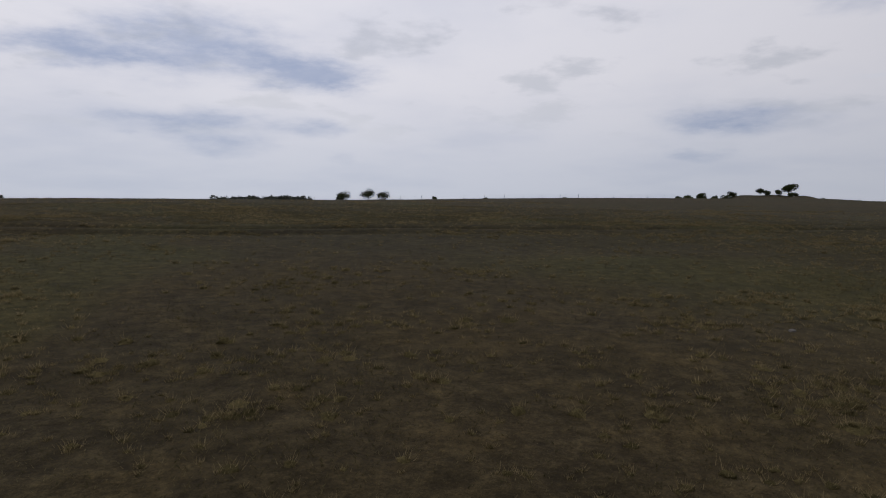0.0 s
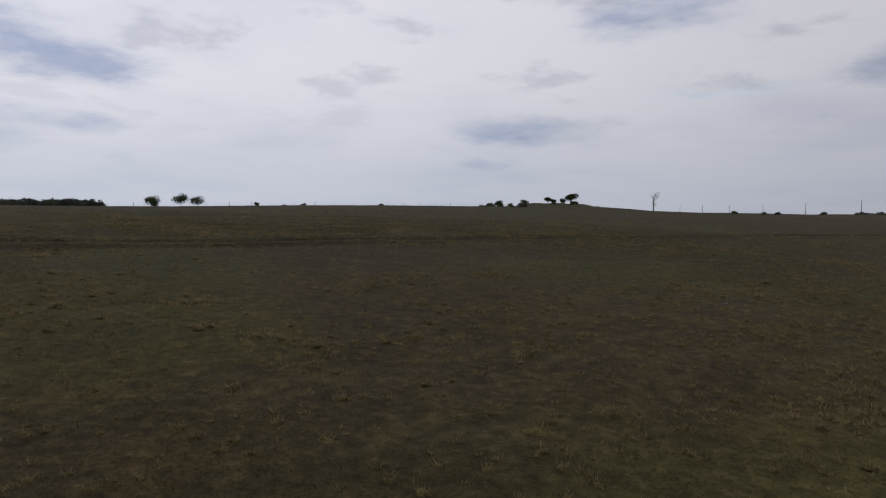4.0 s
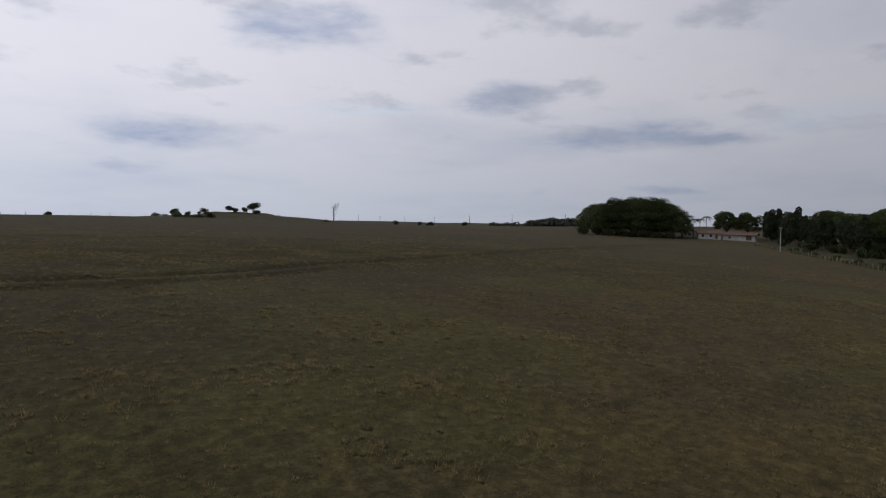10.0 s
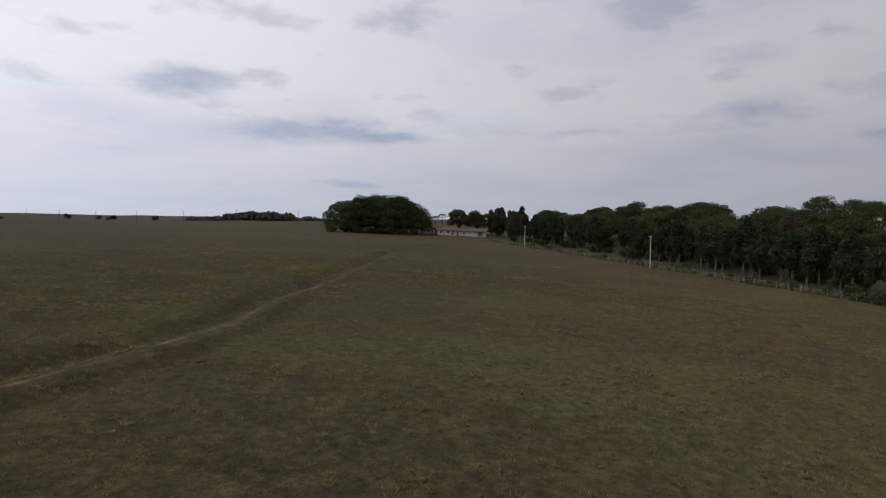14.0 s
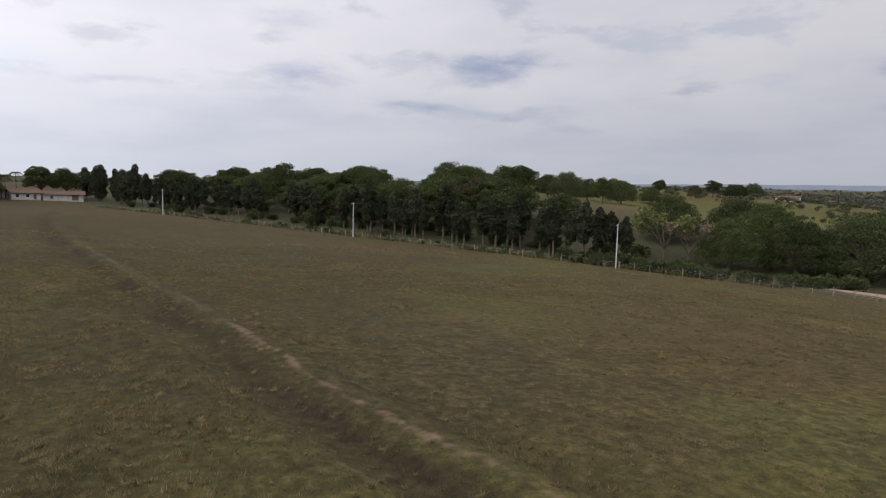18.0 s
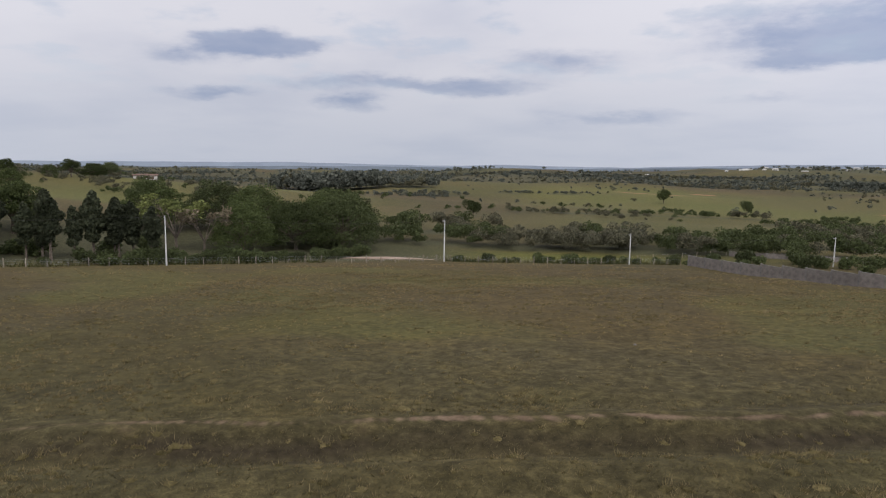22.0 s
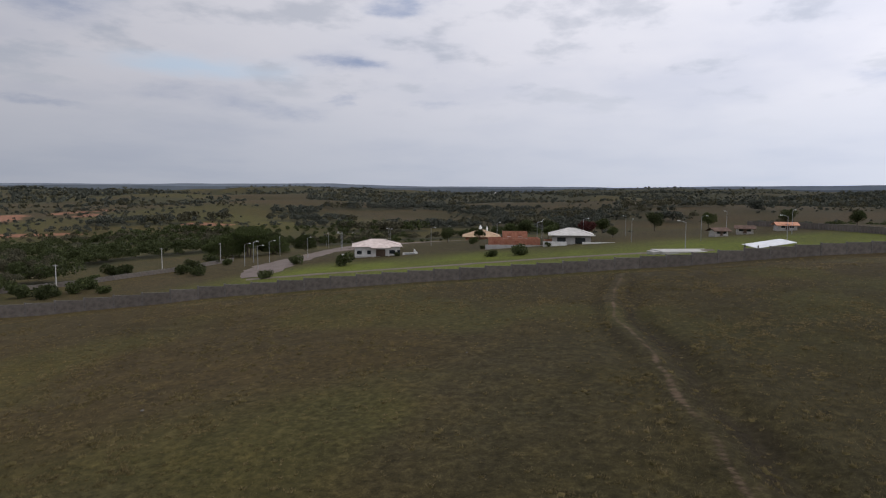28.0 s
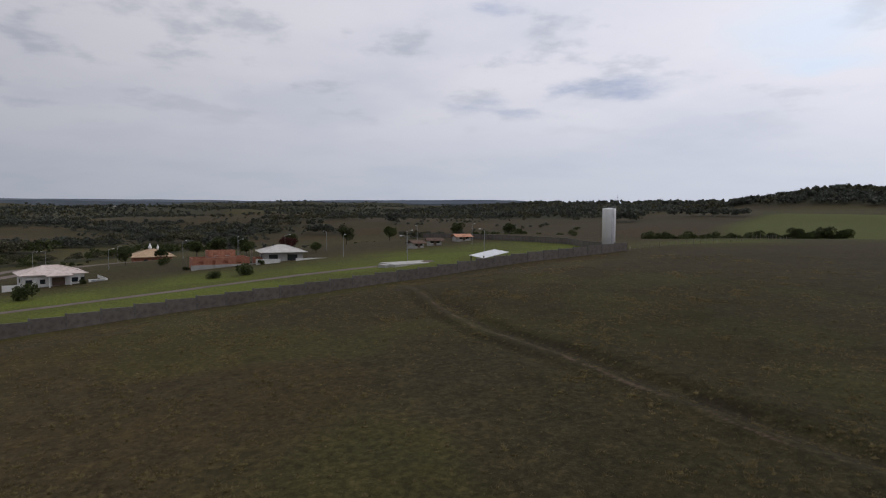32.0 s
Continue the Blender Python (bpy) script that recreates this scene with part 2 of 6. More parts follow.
def ground_height(x, y):
    x, y = np.asarray(x, float), np.asarray(y, float)
    r = np.hypot(x, y)
    south = ease(-0.25, 0.55, (-0.9 * y - 0.55 * x) / (r + 60))
    low = np.interp(r, [0, 120, 200, 350, 600, 950, 1200, 1700, 2600, 3600, 4300, 5200], [-8, -9, -14, -20.5, -20.5, -15, -27, -26, -14, 1, 6, 2])
    high = np.interp(r, [0, 300, 420, 700, 1200, 2000, 3000, 4300, 5200], [4, 4.5, 5, 1, -6, -6, 2, 11, 9])
    far = low * south + high * (1 - south)
    calm = ease(300, 1300, r)
    far = far + (fbm(x, y, 620, 3, 3) - 0.5) * (14 + 26 * south + 34 * south * ease(1500, 3000, r)) * calm + (fbm(x, y, 260, 9, 2) - 0.5) * (8 + 12 * south) * ease(150, 700, r)
    # the rise beyond the shelter belt, the rolling west, the skyline mound, the wooded north-west ridge
    far += bump(x, y, 330, -390, 260, 170, 22) + bump(x, y, 180, -150, 130, 70, 4)
    far += bump(x, y, -640, -430, 210, 110, 9) + bump(x, y, -760, -250, 260, 90, 7) + bump(x, y, -1500, -1000, 700, 400, 14)
    far += bump(x, y, -2650, -1410, 600, 420, 30) + bump(x, y, -1400, -2950, 420, 420, 12) - bump(x, y, -2250, -2450, 420, 420, 16) + bump(x, y, 1092, 597, 160, 160, 9) + bump(x, y, -900, 900, 500, 420, 14) + bump(x, y, -620, 330, 260, 160, 2)
    far += bump(x, y, 350, 560, 170, 100, 8) + bump(x, y, -1560, 1400, 330, 280, 26)
    far += bump(x, y, 354, 611, 17, 15, 5.5) + bump(x, y, 378, 598, 17, 15, 6) + bump(x, y, 401, 584, 15, 15, 5) + bump(x, y, 325, 626, 45, 20, 4)
    far += bump(x, y, -1980, 1150, 380, 300, 24) + bump(x, y, -2130, 700, 350, 300, 20) + bump(x, y, 455, -1395, 160, 110, 9)
    far += bump(x, y, -950, 1103, 190, 190, 40) + bump(x, y, -430, 505, 170, 130, 5) + bump(x, y, -1170, 2170, 200, 260, 10)
    far -= bump(x, y, -205, 190, 70, 90, 7) + bump(x, y, -245, 420, 130, 210, 9)
    estate = np.interp(y, [-140, -99, -60, -30, 0, 36, 75], [-12, -10, -7.5, -5.1, -2.7, 0.1, 2.4]) - 0.006 * np.clip(-60 - x, 0, 400)
    e = ease(0, 25, np.interp(y, WALL_Y, WALL_X) - x) * ease(330, 190, -x) * ease(-150, -95, y) * ease(170, 100, y)
    far = far * (1 - e) + estate * e
    edge = np.maximum(outside(x, y) / 70, np.maximum((x - 240) / 160, (y - 300) / 200))
    k = ease(0.02, 1.0, edge)
    k = np.maximum(k, ease(-95, -135, x) * ease(40, 20, y))
    k = np.maximum(k, e)
    z = field_height(x, y) * (1 - k) + far * k
    inside = 1 - ease(0, 1, edge)
    d = y - track_y(x)
    ends = ease(-60, -40, x) * ease(230, 150, x)
    z = z + inside * ends * (0.16 * np.exp(-(d / 1.1) ** 2) - 0.42 * ease(-45, -20, x) * np.exp(-((d - 2.7) / np.where(d < 2.7, 1.5, 0.9)) ** 2) - 0.16 * ease(20, -5, x) * np.exp(-((d + 1.9) / 0.9) ** 2) + 0.10 * np.exp(-((d - 5.2) / 1.4) ** 2))
    z = z + bump(x, y, 34, -90, 10, 3.0, 0.75)
    z = z + inside * ((fbm(x, y, 9, 5, 3) - 0.5) * 0.28 + (vnoise(x, y, 1.1, 11) - 0.5) * 0.06)
    return z


# ---------- materials ----------
def shader(name):
    mat = bpy.data.materials.new(name)
    mat.use_nodes = True
    nt = mat.node_tree
    return mat, nt, nt.nodes["Principled BSDF"]


def ramp(nt, source, stops):
    n = nt.nodes.new("ShaderNodeValToRGB")
    e = n.color_ramp.elements
    while len(e) < len(stops):
        e.new(0.5)
    for k, (at, col) in zip(e, stops):
        k.position, k.color = at, (*col, 1)
    nt.links.new(source, n.inputs[0])
    return n.outputs[0]


def noise_out(nt, scale, detail=5, rough=0.6, vec=None):
    n = nt.nodes.new("ShaderNodeTexNoise")
    n.inputs["Scale"].default_value, n.inputs["Detail"].default_value, n.inputs["Roughness"].default_value = scale, detail, rough
    if vec is None:
        vec = nt.nodes.new("ShaderNodeTexCoord").outputs["Object"]
    nt.links.new(vec, n.inputs["Vector"])
    return n.outputs[0]


def blend(nt, fac, a, b, kind="MIX"):
    n = nt.nodes.new("ShaderNodeMix")
    n.data_type, n.blend_type = "RGBA", kind
    for k, v in ((0, fac), (6, a), (7, b)):
        if isinstance(v, tuple):
            n.inputs[k].default_value = (*v, 1)
        elif isinstance(v, (int, float)):
            n.inputs[k].default_value = v
        else:
            nt.links.new(v, n.inputs[k])
    return n.outputs[2]


def bump_node(nt, bsdf, height, strength, distance=0.05):
    n = nt.nodes.new("ShaderNodeBump")
    n.inputs["Strength"].default_value, n.inputs["Distance"].default_value = strength, distance
    nt.links.new(height, n.inputs["Height"])
    nt.links.new(n.outputs[0], bsdf.inputs["Normal"])


def surface(name, stops, scale=3.0, rough=0.8, metal=0.0, bump_by=0.15, fine=22.0, spread=0.12):
    """A weathered surface: stains at one scale, grain at another, and a slight difference from piece to piece."""
    mat, nt, b = shader(name)
    a, g = noise_out(nt, scale), noise_out(nt, fine, 4, 0.7)
    m = nt.nodes.new("ShaderNodeMath")
    m.operation = "MULTIPLY_ADD"
    nt.links.new(g, m.inputs[0])
    m.inputs[1].default_value = 0.35
    nt.links.new(a, m.inputs[2])
    s = nt.nodes.new("ShaderNodeMath")
    s.operation = "SUBTRACT"
    nt.links.new(m.outputs[0], s.inputs[0])
    s.inputs[1].default_value = 0.175
    col = ramp(nt, s.outputs[0], stops)
    info = nt.nodes.new("ShaderNodeObjectInfo")
    r = nt.nodes.new("ShaderNodeMapRange")
    nt.links.new(info.outputs["Random"], r.inputs[0])
    r.inputs[3].default_value, r.inputs[4].default_value = 1 - spread, 1 + spread
    v = nt.nodes.new("ShaderNodeVectorMath")
    v.operation = "SCALE"
    nt.links.new(col, v.inputs[0])
    nt.links.new(r.outputs[0], v.inputs["Scale"])
    nt.links.new(v.outputs[0], b.inputs["Base Color"])
    b.inputs["Roughness"].default_value, b.inputs["Metallic"].default_value = rough, metal
    bump_node(nt, b, g, bump_by)
    return mat


def leaf_material(name, dark, light, spread=0.3):
    """Foliage: every leaf clump and every tree a little different, light coming through."""
    mat, nt, b = shader(name)
    geo = nt.nodes.new("ShaderNodeNewGeometry")
    info = nt.nodes.new("ShaderNodeObjectInfo")
    col = ramp(nt, geo.outputs["Random Per Island"], [(0.0, dark), (0.7, light), (1.0, tuple(min(1, c * 1.5) for c in light))])
    patch = noise_out(nt, 0.35, 3)
    col = blend(nt, patch, col, tuple(c * 0.9 for c in dark), "MIX")
    r = nt.nodes.new("ShaderNodeMapRange")
    nt.links.new(info.outputs["Random"], r.inputs[0])
    r.inputs[3].default_value, r.inputs[4].default_value = 1 - spread, 1 + spread
    v = nt.nodes.new("ShaderNodeVectorMath")
    v.operation = "SCALE"
    nt.links.new(col, v.inputs[0])
    nt.links.new(r.outputs[0], v.inputs["Scale"])
    nt.links.new(v.outputs[0], b.inputs["Base Color"])
    b.inputs["Roughness"].default_value = 0.75
    b.inputs["Specular IOR Level"].default_value = 0.15
    t = nt.nodes.new("ShaderNodeBsdfTranslucent")
    nt.links.new(v.outputs[0], t.inputs[0])
    m = nt.nodes.new("ShaderNodeMixShader")
    m.inputs[0].default_value = 0.3
    nt.links.new(b.outputs[0], m.inputs[1])
    nt.links.new(t.outputs[0], m.inputs[2])
    nt.links.new(m.outputs[0], nt.nodes["Material Output"].inputs[0])
    return mat


def blade_material(name, stops, patch_scale=0.12):
    mat, nt, b = shader(name)
    geo = nt.nodes.new("ShaderNodeNewGeometry")
    coord = nt.nodes.new("ShaderNodeTexCoord").outputs["Object"]
    n = noise_out(nt, patch_scale, 4, 0.6, coord)
    m = nt.nodes.new("ShaderNodeMath")
    m.operation = "MULTIPLY_ADD"
    nt.links.new(geo.outputs["Random Per Island"], m.inputs[0])
    m.inputs[1].default_value = 0.45
    nt.links.new(n, m.inputs[2])
    s = nt.nodes.new("ShaderNodeMath")
    s.operation = "SUBTRACT"
    nt.links.new(m.outputs[0], s.inputs[0])
    s.inputs[1].default_value = 0.22
    col = ramp(nt, s.outputs[0], stops)
    nt.links.new(col, b.inputs["Base Color"])
    b.inputs["Roughness"].default_value = 0.9
    b.inputs["Specular IOR Level"].default_value = 0.05
    t = nt.nodes.new("ShaderNodeBsdfTranslucent")
    nt.links.new(col, t.inputs[0])
    x = nt.nodes.new("ShaderNodeMixShader")
    x.inputs[0].default_value = 0.5
    nt.links.new(b.outputs[0], x.inputs[1])
    nt.links.new(t.outputs[0], x.inputs[2])
    nt.links.new(x.outputs[0], nt.nodes["Material Output"].inputs[0])
    return mat


def ground_material():
    """Grazed winter pasture: dry and green grass in patches, worn soil, lusher plots and far fields by the land's own
    cover, with haze put into the far fields' colour.
    """
    mat, nt, b = shader("pasture")
    coord = nt.nodes.new("ShaderNodeTexCoord").outputs["Object"]
    cover = nt.nodes.new("ShaderNodeAttribute")
    cover.attribute_name = "cover"
    sep = nt.nodes.new("ShaderNodeSeparateColor")
    nt.links.new(cover.outputs["Color"], sep.inputs[0])
    soil, lush, wood = sep.outputs[0], sep.outputs[1], sep.outputs[2]
    tuft = noise_out(nt, 1.9, 6, 0.68, coord)
    clump = noise_out(nt, 0.42, 5, 0.62, coord)
    patch = noise_out(nt, 0.055, 4, 0.6, coord)
    field = noise_out(nt, 0.008, 4, 0.6, coord)
    grain = noise_out(nt, 9.0, 4, 0.75, coord)
    a = ramp(nt, tuft, [(0.28, (0.0245, 0.0197, 0.0105)), (0.44, (0.0408, 0.0335, 0.0171)), (0.56, (0.0579, 0.0478, 0.0244)), (0.72, (0.0914, 0.0761, 0.0390))])
    g = ramp(nt, tuft, [(0.28, (0.0240, 0.0195, 0.0088)), (0.44, (0.0405, 0.0326, 0.0140)), (0.56, (0.0572, 0.0450, 0.0194)), (0.72, (0.0877, 0.0688, 0.0303))])
    m = nt.nodes.new("ShaderNodeMapRange")
    m.interpolation_type = "SMOOTHSTEP"
    nt.links.new(patch, m.inputs[0])
    m.inputs[1].default_value, m.inputs[2].default_value = 0.28, 0.74
    col = blend(nt, m.outputs[0], a, g)
    c2 = ramp(nt, clump, [(0.32, (0.80, 0.80, 0.79)), (0.5, (1.0, 1.0, 1.0)), (0.68, (1.26, 1.22, 1.12))])
    col = blend(nt, 1.0, col, c2, "MULTIPLY")
    g2 = ramp(nt, grain, [(0.34, (0.74, 0.74, 0.74)), (0.5, (1.02, 1.02, 1.02)), (0.66, (1.36, 1.32, 1.25))])
    col = blend(nt, 1.0, col, g2, "MULTIPLY")
    hair = noise_out(nt, 28.0, 3, 0.7, coord)
    col = blend(nt, 1.0, col, ramp(nt, hair, [(0.33, (0.72, 0.72, 0.72)), (0.5, (1.0, 1.0, 1.0)), (0.67, (1.38, 1.34, 1.28))]), "MULTIPLY")
    f2 = ramp(nt, field, [(0.36, (0.84, 0.90, 0.82)), (0.5, (0.98, 0.98, 0.98)), (0.64, (1.12, 1.03, 1.0))])
    col = blend(nt, 1.0, col, f2, "MULTIPLY")
    green = ramp(nt, tuft, [(0.3, (0.0449, 0.0586, 0.0100)), (0.5, (0.0998, 0.1197, 0.0191)), (0.7, (0.1872, 0.1953, 0.0401))])
    col = blend(nt, lush, col, green)
    under = ramp(nt, tuft, [(0.3, (0.0221, 0.0242, 0.0128)), (0.55, (0.0484, 0.0484, 0.0255)), (0.75, (0.0857, 0.0755, 0.0442))])
    col = blend(nt, wood, col, under)
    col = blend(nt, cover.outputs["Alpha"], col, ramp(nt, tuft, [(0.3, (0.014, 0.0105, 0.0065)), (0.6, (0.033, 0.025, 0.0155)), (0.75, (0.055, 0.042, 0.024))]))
    # bare earth breaks through the turf along an uneven edge
    e = nt.nodes.new("ShaderNodeMath")
    e.operation = "MULTIPLY_ADD"
    nt.links.new(clump, e.inputs[0])
    e.inputs[1].default_value = 0.9
    nt.links.new(soil, e.inputs[2])
    k = nt.nodes.new("ShaderNodeMapRange")
    k.interpolation_type = "SMOOTHSTEP"
    nt.links.new(e.outputs[0], k.inputs[0])
    k.inputs[1].default_value, k.inputs[2].default_value = 0.72, 1.12
    earth = ramp(nt, tuft, [(0.3, (0.0640, 0.0424, 0.0266)), (0.5, (0.1088, 0.0761, 0.0497)), (0.7, (0.1600, 0.1154, 0.0770))])
    red = ramp(nt, clump, [(0.35, (0.17, 0.075, 0.045)), (0.6, (0.26, 0.135, 0.085)), (0.75, (0.34, 0.22, 0.155))])
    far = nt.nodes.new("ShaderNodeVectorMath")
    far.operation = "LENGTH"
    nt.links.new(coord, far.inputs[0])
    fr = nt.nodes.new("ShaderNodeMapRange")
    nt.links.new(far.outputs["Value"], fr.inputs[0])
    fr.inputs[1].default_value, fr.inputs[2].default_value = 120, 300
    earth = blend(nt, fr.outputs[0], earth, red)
    # distance haze put into the colour: fields past 120 m turn paler and bluer
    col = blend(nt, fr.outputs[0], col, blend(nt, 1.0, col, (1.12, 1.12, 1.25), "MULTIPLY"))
    col = blend(nt, k.outputs[0], col, earth)
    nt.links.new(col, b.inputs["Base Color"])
    b.inputs["Roughness"].default_value = 0.95
    b.inputs["Specular IOR Level"].default_value = 0.08
    b.inputs["Diffuse Roughness"].default_value = 1.0
    h = nt.nodes.new("ShaderNodeMath")
    h.operation = "MULTIPLY_ADD"
    nt.links.new(tuft, h.inputs[0])
    h.inputs[1].default_value = 0.6
    nt.links.new(clump, h.inputs[2])
    bump_node(nt, b, h.outputs[0], 0.55, 0.2)
    return mat


MAT_GROUND = ground_material()
MAT_BLADE = blade_material("grass_blades", [(0.25, (0.0420, 0.0384, 0.0180)), (0.45, (0.0816, 0.0696, 0.0348)), (0.62, (0.1260, 0.1044, 0.0540)), (0.85, (0.1980, 0.1644, 0.0900))])
MAT_TUSSOCK = blade_material("tussock_blades", [(0.2, (0.1085, 0.0878, 0.0432)), (0.5, (0.2073, 0.1625, 0.0846)), (0.85, (0.3553, 0.2767, 0.1583))])


def tuft_material():
    """Tufted grass: straw on top of greener bases, each tuft a little different, with fine upright streaks."""
    mat, nt, b = shader("tuft")
    geo = nt.nodes.new("ShaderNodeNewGeometry")
    coord = nt.nodes.new("ShaderNodeTexCoord").outputs["Object"]
    streak = noise_out(nt, 16, 4, 0.75, coord)
    col = ramp(nt, geo.outputs["Random Per Island"], [(0.0, (0.066, 0.055, 0.025)), (0.5, (0.092, 0.076, 0.034)), (0.85, (0.120, 0.098, 0.045)), (1.0, (0.150, 0.122, 0.057))])
    g = ramp(nt, streak, [(0.33, (0.55, 0.55, 0.52)), (0.5, (0.95, 0.95, 0.92)), (0.68, (1.4, 1.35, 1.2))])
    col = blend(nt, 1.0, col, g, "MULTIPLY")
    nt.links.new(col, b.inputs["Base Color"])
    b.inputs["Roughness"].default_value = 0.95
    b.inputs["Specular IOR Level"].default_value = 0.05
    bump_node(nt, b, streak, 1.0, 0.08)
    return mat


MAT_TUFT = tuft_material()
MAT_REED = blade_material("weed_blades", [(0.2, (0.038, 0.048, 0.017)), (0.5, (0.085, 0.088, 0.034)), (0.85, (0.19, 0.165, 0.08))])
# haze is put into both ridge colours; the farther ring is paler
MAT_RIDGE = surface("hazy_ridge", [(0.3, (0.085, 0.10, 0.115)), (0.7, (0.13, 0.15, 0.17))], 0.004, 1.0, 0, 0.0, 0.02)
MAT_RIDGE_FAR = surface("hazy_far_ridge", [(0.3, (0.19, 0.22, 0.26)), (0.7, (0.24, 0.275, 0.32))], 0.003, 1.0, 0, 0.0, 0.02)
MAT_BARK = surface("bark", [(0.3, (0.045, 0.035, 0.026)), (0.6, (0.12, 0.095, 0.07)), (0.8, (0.22, 0.19, 0.15))], 4, 0.95, 0, 0.6)
MAT_DEADWOOD = surface("dead_wood", [(0.3, (0.10, 0.085, 0.07)), (0.7, (0.24, 0.21, 0.18))], 3, 0.9, 0, 0.5)
LEAF_BROAD = leaf_material("leaf_broad", (0.0334, 0.0428, 0.0153), (0.0830, 0.1031, 0.0319))
LEAF_DULL = leaf_material("leaf_dull", (0.0593, 0.0467, 0.0306), (0.1278, 0.1014, 0.0614))
LEAF_LIGHT = leaf_material("leaf_light", (0.0632, 0.0749, 0.0227), (0.1544, 0.1654, 0.0553))
LEAF_CONE = leaf_material("leaf_conifer", (0.0271, 0.0332, 0.0189), (0.0651, 0.0715, 0.0379))
LEAF_SHRUB = leaf_material("leaf_shrub", (0.0358, 0.0445, 0.0170), (0.0895, 0.1062, 0.0390))
# leaf_far has haze put into its colour: paler and greyer than near foliage
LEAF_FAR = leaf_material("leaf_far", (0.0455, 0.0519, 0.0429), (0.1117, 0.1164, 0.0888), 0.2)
LEAF_THICKET = leaf_material("leaf_thicket", (0.0513, 0.0501, 0.0322), (0.1372, 0.1285, 0.0765), 0.2)
LEAF_GREY = leaf_material("leaf_grey", (0.1053, 0.0858, 0.0569), (0.2282, 0.1872, 0.1219))
MAT_CONCRETE = surface("wall_concrete", [(0.28, (0.0745, 0.0634, 0.0533)), (0.5, (0.1328, 0.1148, 0.0983)), (0.75, (0.1879, 0.1631, 0.1404))], 0.9, 0.92, 0, 0.3)
MAT_PIER = surface("pier_concrete", [(0.3, (0.0880, 0.0789, 0.0702)), (0.7, (0.1760, 0.1613, 0.1471))], 1.6, 0.92, 0, 0.3)
MAT_POLE = surface("pole_concrete", [(0.3, (0.30, 0.29, 0.275)), (0.7, (0.50, 0.49, 0.465))], 1.5, 0.85, 0, 0.2)
MAT_STEEL = surface("galvanised_steel", [(0.3, (0.30, 0.31, 0.32)), (0.7, (0.46, 0.47, 0.48))], 3, 0.5, 0.7, 0.05)
MAT_WOOD = surface("fence_wood", [(0.3, (0.13, 0.105, 0.08)), (0.7, (0.33, 0.285, 0.23))], 5, 0.95, 0, 0.5, spread=0.3)
MAT_WHITE = surface("white_paint", [(0.25, (0.60, 0.60, 0.58)), (0.5, (0.76, 0.76, 0.745)), (0.75, (0.82, 0.82, 0.81))], 0.6, 0.6, 0, 0.06, spread=0.03)
MAT_TOWER = surface("tower_paint", [(0.25, (0.80, 0.80, 0.79)), (0.5, (0.92, 0.92, 0.915)), (0.75, (0.94, 0.94, 0.935))], 0.5, 0.3, 0, 0.04, spread=0.02)
MAT_PLASTER = surface("white_plaster", [(0.25, (0.52, 0.50, 0.46)), (0.5, (0.70, 0.685, 0.65)), (0.8, (0.78, 0.765, 0.74))], 0.8, 0.85, 0, 0.12, spread=0.04)
MAT_OLD_PLASTER = surface("old_lime_plaster", [(0.25, (0.27, 0.25, 0.22)), (0.5, (0.46, 0.44, 0.41)), (0.8, (0.58, 0.56, 0.53))], 0.9, 0.9, 0, 0.2, spread=0.05)
MAT_PALE_TILE = surface("pale_roof_tile", [(0.3, (0.3910, 0.3187, 0.2805)), (0.5, (0.5100, 0.4250, 0.3825)), (0.75, (0.5950, 0.5185, 0.4760))], 0.8, 0.8, 0, 0.3)
MAT_TAN_TILE = surface("tan_roof_tile", [(0.3, (0.34, 0.225, 0.13)), (0.7, (0.52, 0.37, 0.235))], 0.9, 0.85, 0, 0.3)
MAT_GREY_TILE = surface("grey_roof_tile", [(0.3, (0.40, 0.385, 0.355)), (0.7, (0.56, 0.54, 0.50))], 0.9, 0.8, 0, 0.3)
MAT_OLD_TILE = surface("old_clay_tile", [(0.3, (0.0589, 0.0343, 0.0245)), (0.6, (0.1178, 0.0693, 0.0476)), (0.8, (0.1860, 0.1188, 0.0816))], 1.2, 0.92, 0, 0.4)
MAT_CLAY = surface("clay_tile", [(0.3, (0.34, 0.15, 0.085)), (0.7, (0.52, 0.26, 0.16))], 1.2, 0.88, 0, 0.3)
MAT_BRICK = surface("clay_brick", [(0.3, (0.30, 0.115, 0.07)), (0.7, (0.46, 0.21, 0.13))], 1.4, 0.92, 0, 0.4)
MAT_METAL_ROOF = surface("white_sheet_roof", [(0.3, (0.66, 0.67, 0.68)), (0.7, (0.80, 0.81, 0.82))], 0.7, 0.45, 0.0, 0.05)
MAT_ROAD = surface("dusty_road", [(0.3, (0.0874, 0.0641, 0.0522)), (0.55, (0.1267, 0.0971, 0.0804)), (0.8, (0.1573, 0.1240, 0.1065))], 0.3, 0.95, 0, 0.3)
MAT_SLAB = surface("pale_slab", [(0.3, (0.3150, 0.3000, 0.2775)), (0.7, (0.4350, 0.4200, 0.3975))], 0.7, 0.9, 0, 0.2)
MAT_SAND = surface("sandy_earth", [(0.3, (0.1972, 0.1302, 0.0924)), (0.7, (0.3016, 0.2263, 0.1749))], 0.5, 0.95, 0, 0.3)
MAT_FRAME = surface("dark_frame", [(0.3, (0.03, 0.028, 0.026)), (0.7, (0.06, 0.056, 0.052))], 3, 0.5)
MAT_DOOR = surface("brown_door", [(0.3, (0.075, 0.045, 0.028)), (0.7, (0.14, 0.085, 0.05))], 3, 0.6)


